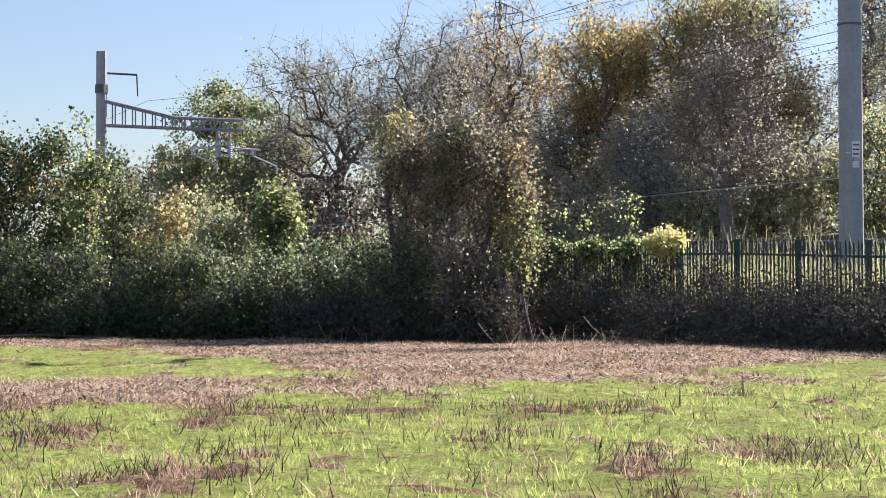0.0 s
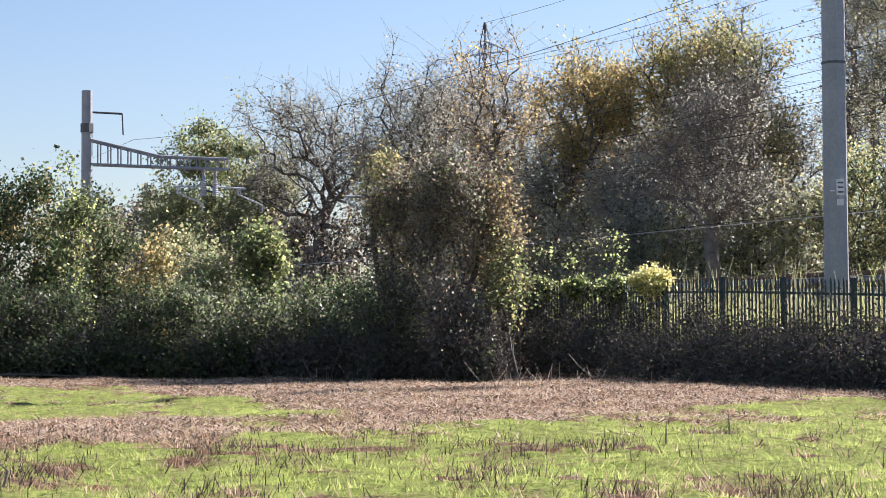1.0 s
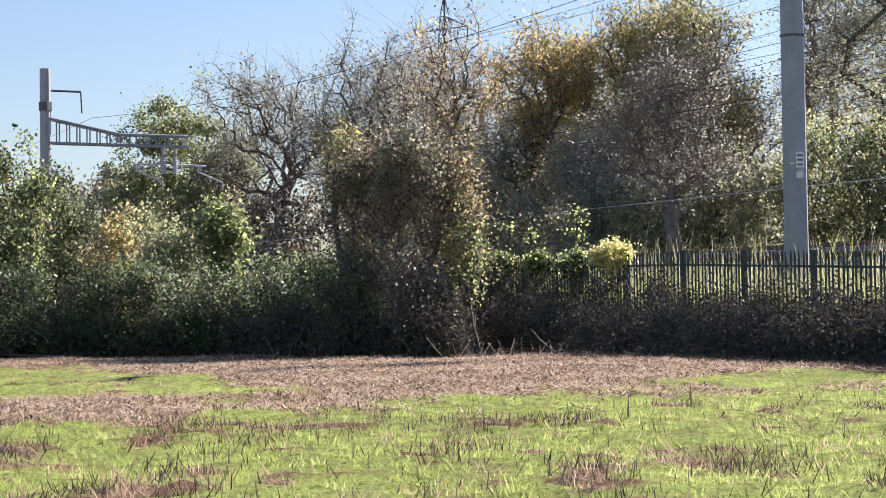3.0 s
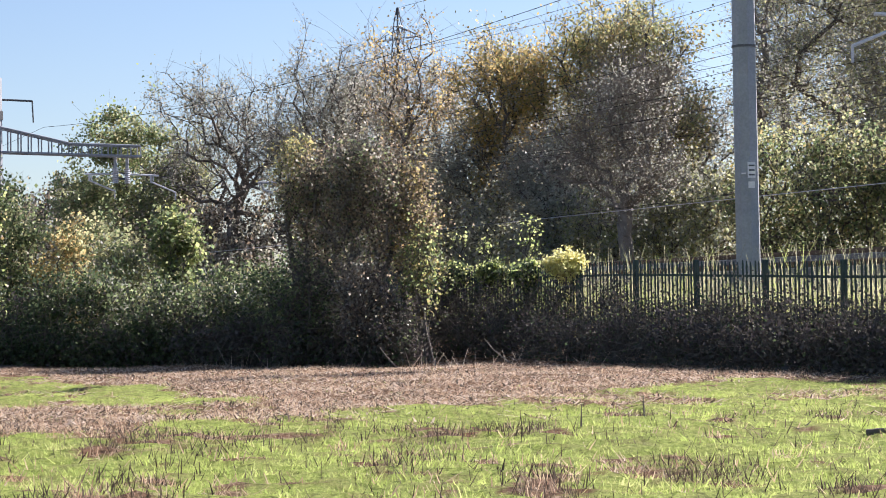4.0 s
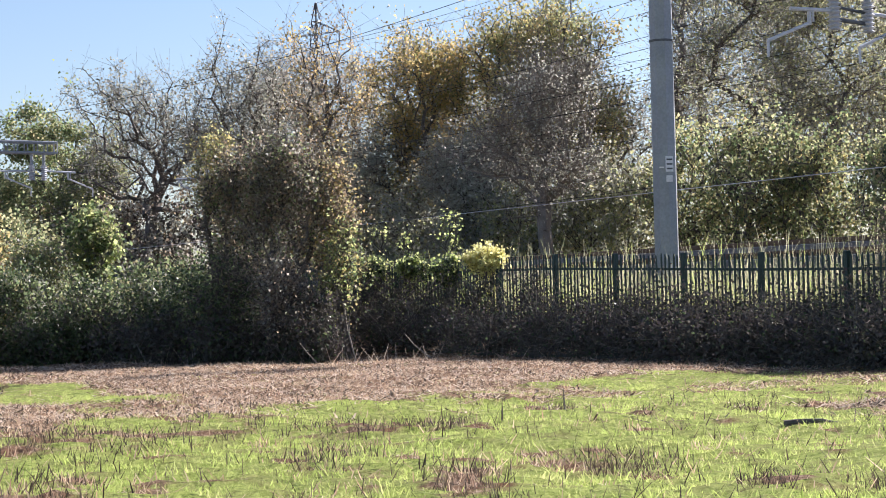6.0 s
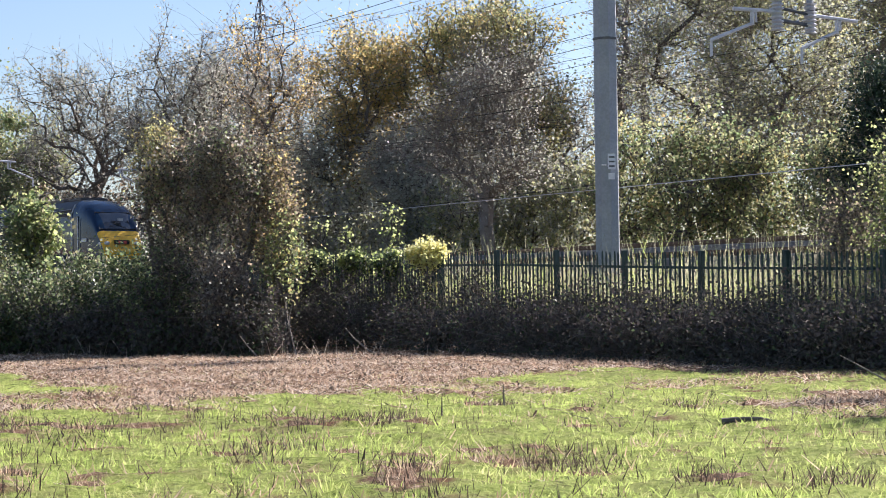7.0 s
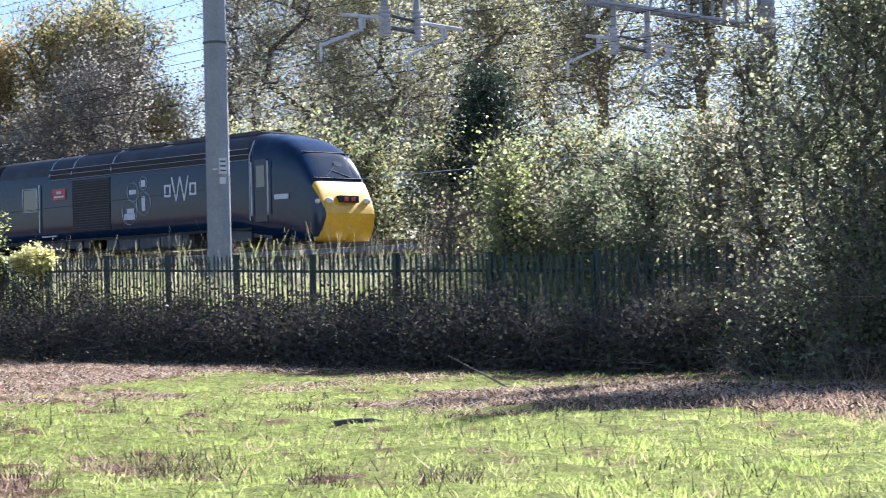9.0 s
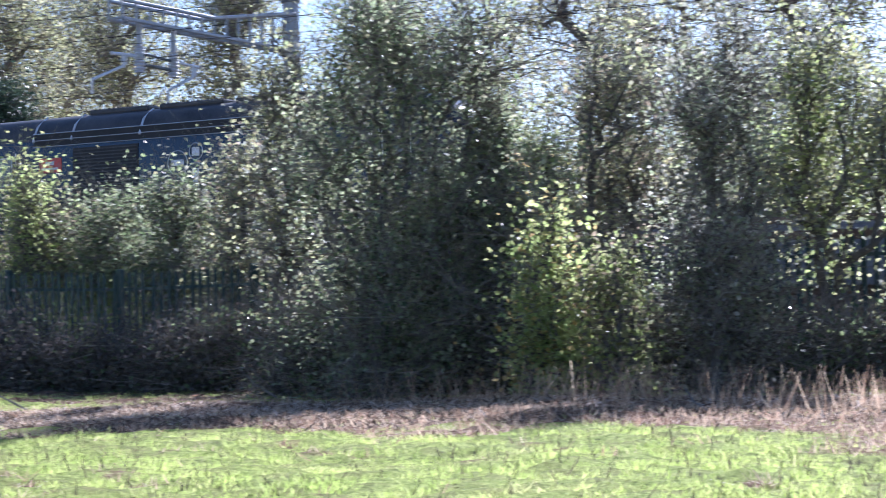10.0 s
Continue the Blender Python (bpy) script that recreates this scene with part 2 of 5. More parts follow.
edge.operation = "ADD"
nt.links.new(ca.outputs["Fac"], edge.inputs[0])
nt.links.new(ramp(nt, mid, [(0.35, (0, 0, 0)), (0.7, (0.5, 0.5, 0.5))]), edge.inputs[1])
fac = ramp(nt, edge.outputs[0], [(0.45, (0, 0, 0)), (0.8, (1, 1, 1))])
nt.links.new(blend(nt, fac, turf, litter), p.inputs["Base Color"])
p.inputs["Roughness"].default_value = 0.95
p.inputs["Specular IOR Level"].default_value = 0.1
bump(nt, fine, p, 1.0, 0.14)
M["field"] = m


# ---- mesh helpers ----
def link_mesh(name, V, F, mat, parent=None, label="", smooth_faces=False):
    me = bpy.data.meshes.new(name)
    me.from_pydata(V, [], F)
    me.materials.append(mat)
    if smooth_faces:
        me.polygons.foreach_set("use_smooth", [True] * len(me.polygons))
    me.update()
    ob = new(name, me)
    ob.parent = parent
    if label:
        ob["label"] = label
    return ob


def quads(name, V, mat, parent=None, label="", corners=4):
    """One mesh out of loose faces: V holds their corners, one face after another."""
    V = np.asarray(V, np.float32).reshape(-1, 3)
    n = len(V) // corners
    me = bpy.data.meshes.new(name)
    me.vertices.add(len(V))
    me.vertices.foreach_set("co", V.ravel())
    me.loops.add(len(V))
    me.loops.foreach_set("vertex_index", np.arange(len(V), dtype=np.int32))
    me.polygons.add(n)
    me.polygons.foreach_set("loop_start", np.arange(n, dtype=np.int32) * corners)
    me.update(calc_edges=True)
    me.materials.append(mat)
    ob = new(name, me)
    ob.parent = parent
    if label:
        ob["label"] = label
    return ob


def part(name, bm, material, parent=None, label=""):
    me = bpy.data.meshes.new(name)
    bm.to_mesh(me)
    bm.free()
    me.materials.append(material)
    ob = new(name, me)
    ob.parent = parent
    if label:
        ob["label"] = label
    return ob


def box(bm, x0, y0, z0, x1, y1, z1, bevel=0.0):
    r = bmesh.ops.create_cube(bm, size=1, matrix=Matrix.Translation(((x0 + x1) / 2, (y0 + y1) / 2, (z0 + z1) / 2)) @ Matrix.Diagonal((x1 - x0, y1 - y0, z1 - z0, 1)))
    if bevel:
        es = list({e for v in r["verts"] for e in v.link_edges})
        bmesh.ops.bevel(bm, geom=es, offset=bevel, segments=2, affect="EDGES", profile=0.6)


def bar(bm, a, b, r, sides=6, r2=None):
    """A round bar from a to b."""
    a, b = Vector(a), Vector(b)
    d = b - a
    bmesh.ops.create_cone(bm, cap_ends=True, segments=sides, radius1=r, radius2=r if r2 is None else r2, depth=d.length,
                          matrix=Matrix.Translation((a + b) / 2) @ d.to_track_quat("Z", "Y").to_matrix().to_4x4())


def empty(name, x, y, z, label, category, group="", kind=""):
    ob = new(name)
    ob.location = (x, y, z)
    return tagged(ob, label, category, group, kind)


# ---- plants ----
def leaf_faces(c, size, rng, droop=0.0, aspect=0.8):
    """Pointed leaves (rhombs folded along nothing) at the places c, turned at random."""
    n = len(c)
    a = rng.normal(size=(n, 3))
    a[:, 2] -= droop
    a /= np.linalg.norm(a, axis=1)[:, None]
    b = np.cross(a, rng.normal(size=(n, 3)))
    b /= np.linalg.norm(b, axis=1)[:, None] + 1e-9
    s = size * rng.uniform(0.6, 1.3, (n, 1))
    w = s * aspect * rng.uniform(0.7, 1.2, (n, 1))
    up = np.cross(a, b) * s * 0.12
    V = np.empty((n, 4, 3))
    V[:, 0], V[:, 1], V[:, 2], V[:, 3] = c - a * s * 0.5, c + b * w * 0.5 + up, c + a * s * 0.5, c - b * w * 0.5 + up
    return V


def prisms(S, sides=5):
    """Tapered limbs: rows of start, end, radius at both."""
    S = np.asarray(S, float)
    p, q, r0, r1 = S[:, 0:3], S[:, 3:6], S[:, 6:7], S[:, 7:8]
    d = q - p
    d /= np.linalg.norm(d, axis=1)[:, None] + 1e-9
    u = np.cross(d, [0.31, 0.17, 0.93])
    u /= np.linalg.norm(u, axis=1)[:, None] + 1e-9
    v = np.cross(d, u)
    out = np.empty((len(S), sides, 4, 3))
    for i in range(sides):
        a0, a1 = 2 * math.pi * i / sides, 2 * math.pi * (i + 1) / sides
        e0, e1 = u * math.cos(a0) + v * math.sin(a0), u * math.cos(a1) + v * math.sin(a1)
        out[:, i, 0], out[:, i, 1], out[:, i, 2], out[:, i, 3] = p + e0 * r0, p + e1 * r0, q + e1 * r1, q + e0 * r1
    return out


def skeleton_of(roots, targets, rng, tip_r=0.008, power=0.5, wiggle=0.08):
    """Limbs that grow from the root points to every target, each from the nearest limb."""
    pts = [np.array(p, float) for p in roots]
    par = [-1] + [i for i in range(len(roots) - 1)] if roots else []
    P = np.array(pts)
    par = list(par)
    way = 0.25 * np.linalg.norm(P - P[0], axis=1)   # how far the sap has come
    order = np.argsort(np.linalg.norm((targets - P[len(P) // 2]) * [1, 1, 0.8], axis=1))
    for k in order:
        t = targets[k]
        d = np.linalg.norm(P - t, axis=1) + 0.9 * np.maximum(0, P[:, 2] - t[2] + 0.1) + 0.55 * way
        i = int(np.argmin(d))
        L = np.linalg.norm(t - P[i])
        m = 2 if L < 1.5 else 3
        prev, add = i, []
        for j in range(1, m + 1):
            f = j / m
            q = P[i] * (1 - f) + t * f
            if j < m:
                q = q + rng.normal(size=3) * L * wiggle + [0, 0, L * 0.06]
            add.append(q)
            par.append(prev)
            prev = len(P) + j - 1
        way = np.concatenate([way, way[i] + L * np.arange(1, m + 1) / m])
        P = np.vstack([P, add])
    w = np.ones(len(P)) * 0.5
    for i in range(len(P) - 1, 0, -1):
        w[par[i]] += w[i]
    r = tip_r * np.power(w * 2, power)
    par = np.array(par)
    idx = np.arange(1, len(P))
    return np.hstack([P[par[idx]], P[idx], r[par[idx]][:, None] * 0.92, r[idx][:, None]]), P


def inside(rng, n, blobs, shell=0.35):
    """n places in a set of ellipsoids (x, y, z, rx, ry, rz), most of them towards the skin."""
    B = np.array(blobs, float)
    vol = np.prod(B[:, 3:6], axis=1) ** (2 / 3)
    k = rng.choice(len(B), n, p=vol / vol.sum())
    d = rng.normal(size=(n, 3))
    d /= np.linalg.norm(d, axis=1)[:, None]
    rad = np.power(rng.uniform(0, 1, (n, 1)), shell)
    return B[k, :3] + d * rad * B[k, 3:6]


def plant(name, x, y, blobs, mats, label, category, seed, limbs=160, leaves=9000, leaf=0.12, stems=1, tip=0.008, power=0.5, cluster=0.3, shell=0.4, wood="bark", group="", fork=0.25, droop=0.15, twigs=0, kind="", sink=0.1, wiggle=0.08):
    """A tree or bush at (x, y): trunk or stems with limbs, and a crown of single leaves. blobs are
    ellipsoids of the crown, relative to the foot; mats the leaves' materials with their shares."""
    rng = np.random.default_rng(seed)
    z0 = float(ground_z(x, y)) - sink
    root = empty(name, x, y, z0, label, category, group, kind)
    targets = inside(rng, limbs, blobs, shell)
    mid = np.mean([b_[:3] for b_ in blobs], axis=0)
    out = rng.uniform(size=limbs) < 0.2         # shoots that stand out of the crown
    targets[out] = mid + (targets[out] - mid) * rng.uniform(1.08, 1.38, (int(out.sum()), 1))
    targets[:, 2] = np.maximum(targets[:, 2], 0.12)
    top = max(b[2] for b in blobs)
    segs, tips = [], []
    for s in range(stems):
        mine = targets[s::stems]
        lean = mine.mean(axis=0) * [1, 1, 0]
        off = np.array([0, 0, 0]) if stems == 1 else np.array([lean[0] * 0.6 + rng.normal() * 0.2, lean[1] * 0.6 + rng.normal() * 0.2, 0])
        h = max(0.25, fork * top)
        roots = [off + (lean - off * [1, 1, 0]) * f * 0.35 + np.array([rng.normal() * 0.04 * h, rng.normal() * 0.04 * h, h * f]) * (f > 0) for f in np.linspace(0, 1, 4 if fork < 0.5 else 9)]
        S, P = skeleton_of(roots, mine, rng, tip, power, wiggle)
        segs.append(S)
        tips.append(P[len(roots) if fork < 0.5 else 5:])
    S, P = np.vstack(segs), np.vstack(tips)
    big = S[:, 6] > tip * 3.2
    quads("trunk", np.vstack([prisms(S[big], 6).reshape(-1, 3), prisms(S[~big], 3)[:, :2].reshape(-1, 3)]), M[wood], root)
    twigs = int(twigs * 0.7)
    if twigs:
        c = P[rng.integers(0, len(P), twigs)]
        e = c + rng.normal(size=(twigs, 3)) * cluster * 1.6 + [0, 0, cluster * 0.5]
        quads("twig", prisms(np.hstack([c, e, np.full((twigs, 1), tip * 0.7), np.full((twigs, 1), tip * 0.35)]), 3)[:, :2], M["twig"], root, "bare thin twigs")["kind"] = "stuff"
    total = sum(s for _, s in mats)
    shift = 0
    for mname, share in mats:
        n = int(leaves * share / total)
        if len(mats) > 1:                     # each kind of leaf keeps to its own limbs
            sel = P[rng.permutation(len(P))[:max(4, int(len(P) * (0.35 + 0.6 * share / total)))]]
        else:
            sel = P
        w = rng.gamma(0.7, 1.0, len(sel)) + 0.05   # some sprays thick, some thin
        c = sel[rng.choice(len(sel), n, p=w / w.sum())] + rng.normal(size=(n, 3)) * cluster * rng.uniform(0.5, 1.2, (n, 1))
        c[:, 2] = np.maximum(c[:, 2], 0.05 + leaf * 0.3)
        quads("crown" if shift == 0 else "leaves", leaf_faces(c, leaf, rng, droop), M[mname], root)
        shift += 1
    return root


# ---- land ----
def axis(parts):
    v = np.concatenate([np.arange(a, b, s) for a, b, s in parts])
    return v


xs = axis([(-1500, -300, 100), (-300, -100, 10), (-100, -60, 1.5), (-60, -42, 0.3), (-42, 6, 0.16), (6, 12, 0.3), (12, 60, 2), (60, 300, 15), (300, 1501, 100)])
ys = axis([(-1500, -300, 100), (-300, -20, 20), (-20, 0, 2), (0, 4, 0.3), (4, 24, 0.16), (24, 30, 0.3), (30, 60, 1.5), (60, 300, 15), (300, 1501, 100)])
X, Y = np.meshgrid(xs, ys)
Z = ground_z(X, Y)
near = (np.hypot(X, Y) < 60) & (Y < 23)
rg = np.random.default_rng(5)
lumps = np.sin(X * 5.3 + 2 * np.sin(Y * 2.7)) * np.sin(Y * 6.1 + 1.6 * np.sin(X * 3.9))
Z = Z + near * (rg.normal(size=Z.shape) * 0.016 + 0.022 * lumps + 0.045 * clumps(X, Y) * rg.uniform(0, 1, Z.shape))
nx, ny = len(xs), len(ys)
idx = np.arange(nx * ny).reshape(ny, nx)
F = np.stack([idx[:-1, :-1], idx[:-1, 1:], idx[1:, 1:], idx[1:, :-1]], -1).reshape(-1, 4)
ground = link_mesh("ground", np.stack([X, Y, Z], -1).reshape(-1, 3).tolist(), F.tolist(), M["field"], None, "", True)
cv = np.maximum(cover(X, Y), (Y > fence_y(X) - 4) * 0.8).ravel()
attr = ground.data.attributes.new("cover", "FLOAT", "POINT")
attr.data.foreach_set("value", cv.astype(np.float32))
tagged(ground, "rough green field with brown patches of cut stems", "field", kind="structure")


def sow(n, seed, lo=9.0, hi=46.0, b0=-17.0, b1=50.0):
    """Places on the field, thinning out with distance."""
    rng = np.random.default_rng(seed)
    b, d = rng.uniform(b0, b1, n), rng.uniform(lo, hi, n)
    a = np.radians(b + VP)
    return rng, np.stack([-d * np.cos(a), d * np.sin(a)], -1)


def blades(name, xy, rng, height, width, lean, mat, label, category):
    """Upright blades: thin triangles that stand on the ground and lean at random."""
    n = len(xy)
    z = ground_z(xy[:, 0], xy[:, 1])
    h = (height * rng.uniform(0.45, 1.4, n))[:, None]
    a = rng.uniform(0, 2 * math.pi, n)
    side = np.stack([np.cos(a), np.sin(a), 0 * a], -1) * width * rng.uniform(0.6, 1.3, (n, 1))
    tip = np.stack([rng.normal(size=n) * lean, rng.normal(size=n) * lean, np.ones(n)], -1) * h
    base = np.column_stack([xy, z - 0.01])
    V = np.stack([base - side, base + side, base + side * 0.35 + tip, base - side * 0.35 + tip * 0.98], 1)
    ob = quads(name, V, M[mat])
    return tagged(ob, label, category, kind="stuff")


rng, xy = sow(27000, 11)
xy = np.repeat(xy, 13, axis=0)
xy = xy + rng.normal(size=xy.shape) * 0.06
keep = (rng.uniform(size=len(xy)) > cover(xy[:, 0], xy[:, 1]) * 1.1) & (xy[:, 1] < fence_y(xy[:, 0]) - 1.8)
blades("grass", xy[keep], rng, 0.036, 0.0042, 0.75, "grass", "bright green sunlit grass of the field", "grass")
rng, xy = sow(170000, 12)
keep = (rng.uniform(size=len(xy)) < cover(xy[:, 0], xy[:, 1]) ** 1.3) & (xy[:, 1] < fence_y(xy[:, 0]) - 0.6)
blades("stubble", xy[keep], rng, 0.08, 0.006, 0.6, "stub", "brown stubble of cut stems standing in the field", "stubble")
rng, xy = sow(90000, 13, 20.0)
keep = (rng.uniform(size=len(xy)) < cover(xy[:, 0], xy[:, 1]) ** 2) & (xy[:, 1] < fence_y(xy[:, 0]) - 0.6)
blades("straw_litter", xy[keep], rng, 0.05, 0.017, 3.2, "straw", "pale dry stems lying flat on the brown field", "straw")
rng, xy = sow(60000, 17, 9.0, 22.0)
keep = (rng.uniform(size=len(xy)) < cover(xy[:, 0], xy[:, 1]) ** 2)
blades("straw_litter", xy[keep], rng, 0.03, 0.005, 2.2, "straw", "short pale dry stems among the stubble", "straw")
rng, xy = sow(70000, 16, 18.0)
keep = (rng.uniform(size=len(xy)) < cover(xy[:, 0], xy[:, 1]) ** 2) & (xy[:, 1] < fence_y(xy[:, 0]) - 0.6)
blades("dark_litter", xy[keep], rng, 0.055, 0.018, 2.0, "dark_stem", "dark dead stems lying on the brown field", "stems")

# dark stems in clumps, and strewn thinly over the rest
rng, xy = sow(260000, 14, 9.0, 24.0)
keep = (rng.uniform(size=len(xy)) < 0.26 * clumps(xy[:, 0], xy[:, 1]) * (np.sin(xy[:, 0] * 4.7 + 2 * np.sin(xy[:, 1] * 3.1)) > -0.45) + 0.014) & (xy[:, 1] < fence_y(xy[:, 0]) - 0.6)
blades("dead_stems", xy[keep], rng, 0.105, 0.0055, 0.4, "dark_stem", "dark dead stems standing in clumps on the field", "stems")

# taller tufts
rng, xy = sow(700, 15, 10, 30)
keep = cover(xy[:, 0], xy[:, 1]) < 0.4
tuft = np.repeat(xy[keep], 22, axis=0)
tuft = tuft + rng.normal(size=tuft.shape) * 0.08
blades("grass_tufts", tuft, rng, 0.07, 0.005, 0.6, "grass", "taller green grass tufts in the field", "grass")


# ---- railway ----
def strip(name, prof, x0, x1, mat, label, category):
    """A long bed of constant section (y, z) along the line."""
    n = len(prof)
    xs_ = np.linspace(x0, x1, 60)
    V = [(x, y, z) for x in xs_ for y, z in prof]
    F = [(i * n + j, (i + 1) * n + j, (i + 1) * n + j + 1, i * n + j + 1) for i in range(59) for j in range(n - 1)]
    return tagged(link_mesh(name, V, F, mat), label, category, kind="structure")


for ya, yb, RT in ((30.0, 33.4, RAIL - 0.6), (38.0, 41.4, RAIL)):
    strip("ballast_bed", [(ya - 2.6, RT - 0.9), (ya - 1.7, RT - 0.2), (yb + 1.7, RT - 0.2), (yb + 2.6, RT - 0.9)], -420, 260, M["ballast"], "grey stone ballast bed under the tracks", "ballast")
for y in TRACKS:
    RT = RAIL - 0.6 * (y < 36)
    for s in (-0.75, 0.75):
        c = y + s
        strip("rail", [(c - 0.07, RT - 0.16), (c - 0.015, RT - 0.13), (c - 0.035, RT - 0.03), (c - 0.03, RT), (c + 0.03, RT), (c + 0.035, RT - 0.03), (c + 0.015, RT - 0.13), (c + 0.07, RT - 0.16)],
              -420, 260, M["rail"], "rust-brown steel running rail", "rail")

# sleepers
bm = bmesh.new()
box(bm, -0.13, -1.3, -0.2, 0.13, 1.3, 0)
sl_me = bpy.data.meshes.new("sleepers")
bm.to_mesh(sl_me)
bm.free()
V0 = np.array([v.co[:] for v in sl_me.vertices])
F0 = [tuple(p.vertices) for p in sl_me.polygons]
for y in TRACKS:
    V, F = [], []
    for i, x in enumerate(np.arange(-130, 20, 0.65)):
        V.append(V0 + [x, y, RAIL - 0.6 * (y < 36) - 0.165])
        F += [tuple(a + i * len(V0) for a in f) for f in F0]
    tagged(link_mesh("sleepers", np.vstack(V).tolist(), F, M["concrete"]), "grey concrete sleepers in the ballast", "sleeper", kind="stuff")


def lattice(bm, y0, y1, z, d0, d1, r=0.06):
    """A boom along y: chords that close in from d0 to d1 deep, uprights and braces."""
    n = 14
    for sx in (-0.22, 0.22):
        bar(bm, (sx, y0, z + d0), (sx, y0 + (y1 - y0) * 0.5, z + d1), r)
        bar(bm, (sx, y0 + (y1 - y0) * 0.5, z + d1), (sx, y1, z + d1), r)
        bar(bm, (sx, y0, z), (sx, y1, z), r)
        for i in range(n + 1):
            f = i / n
            y = y0 + (y1 - y0) * f
            dd = d0 + (d1 - d0) * min(1, f * 2)
            bar(bm, (sx, y, z), (sx, y, z + dd), r * 0.6, 5)
    for i in range(n + 1):
        y = y0 + (y1 - y0) * i / n
        bar(bm, (-0.22, y, z), (0.22, y, z), r * 0.6, 5)


def registration(parent, tube, bar_end, arm, z_boom, z):
    """A drop tube at tube with a bar to bar_end and a cranked arm from arm[0] to arm[1] that holds the
    contact wire; places along y from the mast, z the wire's height."""
    b = bmesh.new()
    bar(b, (0, tube, z_boom), (0, tube, z + 0.75), 0.085, 8)
    part("drop_tube", b, M["steel"], parent)
    b = bmesh.new()
    bar(b, (0, tube, z + 1.2), (0, bar_end, z + 1.16), 0.045)
    bar(b, (0, arm[0], z + 1.18), (0, arm[0], z + 0.82), 0.05)
    bar(b, (0, arm[0] + 0.12, z + 1.18), (0, arm[0] + 0.12, z + 0.9), 0.03)
    bar(b, (0, arm[0], z + 0.86), (0, arm[1], z + 0.38), 0.04)
    bar(b, (0, arm[1], z + 0.4), (0, arm[1], z), 0.035)
    part("registration_arm", b, M["insulator"], parent, "pale grey cranked arm")
    ring = [(0.10 if k % 2 else 0.17, z + 0.76 + 0.05 * k) for k in range(15)]
    V = [(r * math.cos(a), tube + r * math.sin(a), h) for r, h in ring for a in np.arange(10) * math.pi / 5]
    F = [(k * 10 + i, k * 10 + (i + 1) % 10, k * 10 + 10 + (i + 1) % 10, k * 10 + 10 + i) for k in range(14) for i in range(10)]
    link_mesh("insulator", V, F + [tuple(range(9, -1, -1)), tuple(range(140, 150))], M["insulator"], parent, "ribbed grey insulator")


def ole_mast(x, y, top, z_boom, boom_end, arms, width, label, contact):
    """A tall mast with a lattice boom reaching over two tracks; arms as registration takes them."""
    z0 = float(ground_z(x, y)) - 0.05
    side = 1 if boom_end > y else -1
    root = empty("overhead_line_mast", x, y, 0, label, "mast", "overhead line masts")
    b = bmesh.new()
    r = width / 2
    bmesh.ops.create_cone(b, cap_ends=True, segments=8, radius1=r * 1.1, radius2=r * 1.0, depth=top - z0, matrix=Matrix.Translation((0, 0, (top + z0) / 2)) @ pose(0, 0, 0, 0, 0, 22.5))
    part("pole", b, M["steel"], root)
    b = bmesh.new()
    bmesh.ops.create_cone(b, cap_ends=True, segments=8, radius1=r * 1.13, radius2=r * 1.13, depth=0.05, matrix=Matrix.Translation((0, 0, z0 + 6.15)) @ pose(0, 0, 0, 0, 0, 22.5))
    part("joint_band", b, M["dark_steel"], root)
    b = bmesh.new()
    box(b, -0.42, -0.42, z0 - 0.3, 0.42, 0.42, z0 + 0.12, 0.03)
    part("base_plate", b, M["concrete"], root)
    b = bmesh.new()
    lattice(b, side * 0.1, boom_end - y, z_boom, 1.15, 0.5)
    part("boom", b, M["steel"], root)
    for tube, bar_end, a0, a1 in arms:
        registration(root, tube - y, bar_end - y, (a0 - y, a1 - y), z_boom, contact)
    # cross tube that joins the two drop tubes
    b = bmesh.new()
    bar(b, (0, arms[0][0] - y, contact + 1.0), (0, arms[1][0] - y, contact + 0.95), 0.05)
    bar(b, (0, arms[0][0] - y, contact + 1.3), (0, arms[1][0] - y, contact + 1.2), 0.035)
    part("cross_tube", b, M["dark_steel"], root)
    # feeder bracket at the top
    b = bmesh.new()
    bar(b, (0, 0, top - 1.0), (0.0, side * 1.7, top - 1.0), 0.05)
    bar(b, (0, side * 1.7, top - 1.0), (0, side * 1.75, top - 2.0), 0.035)
    bar(b, (0, 0, z_boom + 1.5), (0, 0, z_boom + 1.9), r * 1.25, 8)
    part("feeder_bracket", b, M["dark_steel"], root)
    return root, z0


mast, mz = ole_mast(-32.0, 26.55, 12.3, 9.3, 33.6, [(31.8, 30.4, 31.0, 29.7), (32.9, 34.5, 33.8, 32.6)], 0.50, "tall grey galvanised mast with small white plates behind the fence", 6.7)
face = pose(0, 0, 0, 0, 0, -22)              # the plates face the field


def mast_plate(name, y0, y1, z0, z1, out, mat, parent, label=""):
    bm = bmesh.new()
    box(bm, 0.262, y0, z0, 0.262 + out, y1, z1, 0.003)
    bm.transform(face)
    return part(name, bm, mat, parent, label)


plate = mast_plate("number_plate", -0.06, 0.11, 4.0, 4.34, 0.02, M["white"], mast, "white plate with dark bars")
for i in range(3):
    mast_plate("plate_bar", -0.04, 0.09, 4.05 + i * 0.1, 4.085 + i * 0.1, 0.024, M["dark_steel"], plate)
mast_plate("small_plate", -0.05, 0.09, 3.78, 3.92, 0.02, M["white"], mast, "small white plate")
mast_plate("clip", -0.2, -0.1, 4.08, 4.11, 0.03, M["white"], mast)
ole_mast(-85.4, 26.55, 12.4, 8.95, 33.5, [(32.3, 30.8, 31.0, 32.25), (32.9, 34.5, 34.1, 35.35)], 0.50, "grey mast with a lattice boom, ivy hedge before it", 6.9)
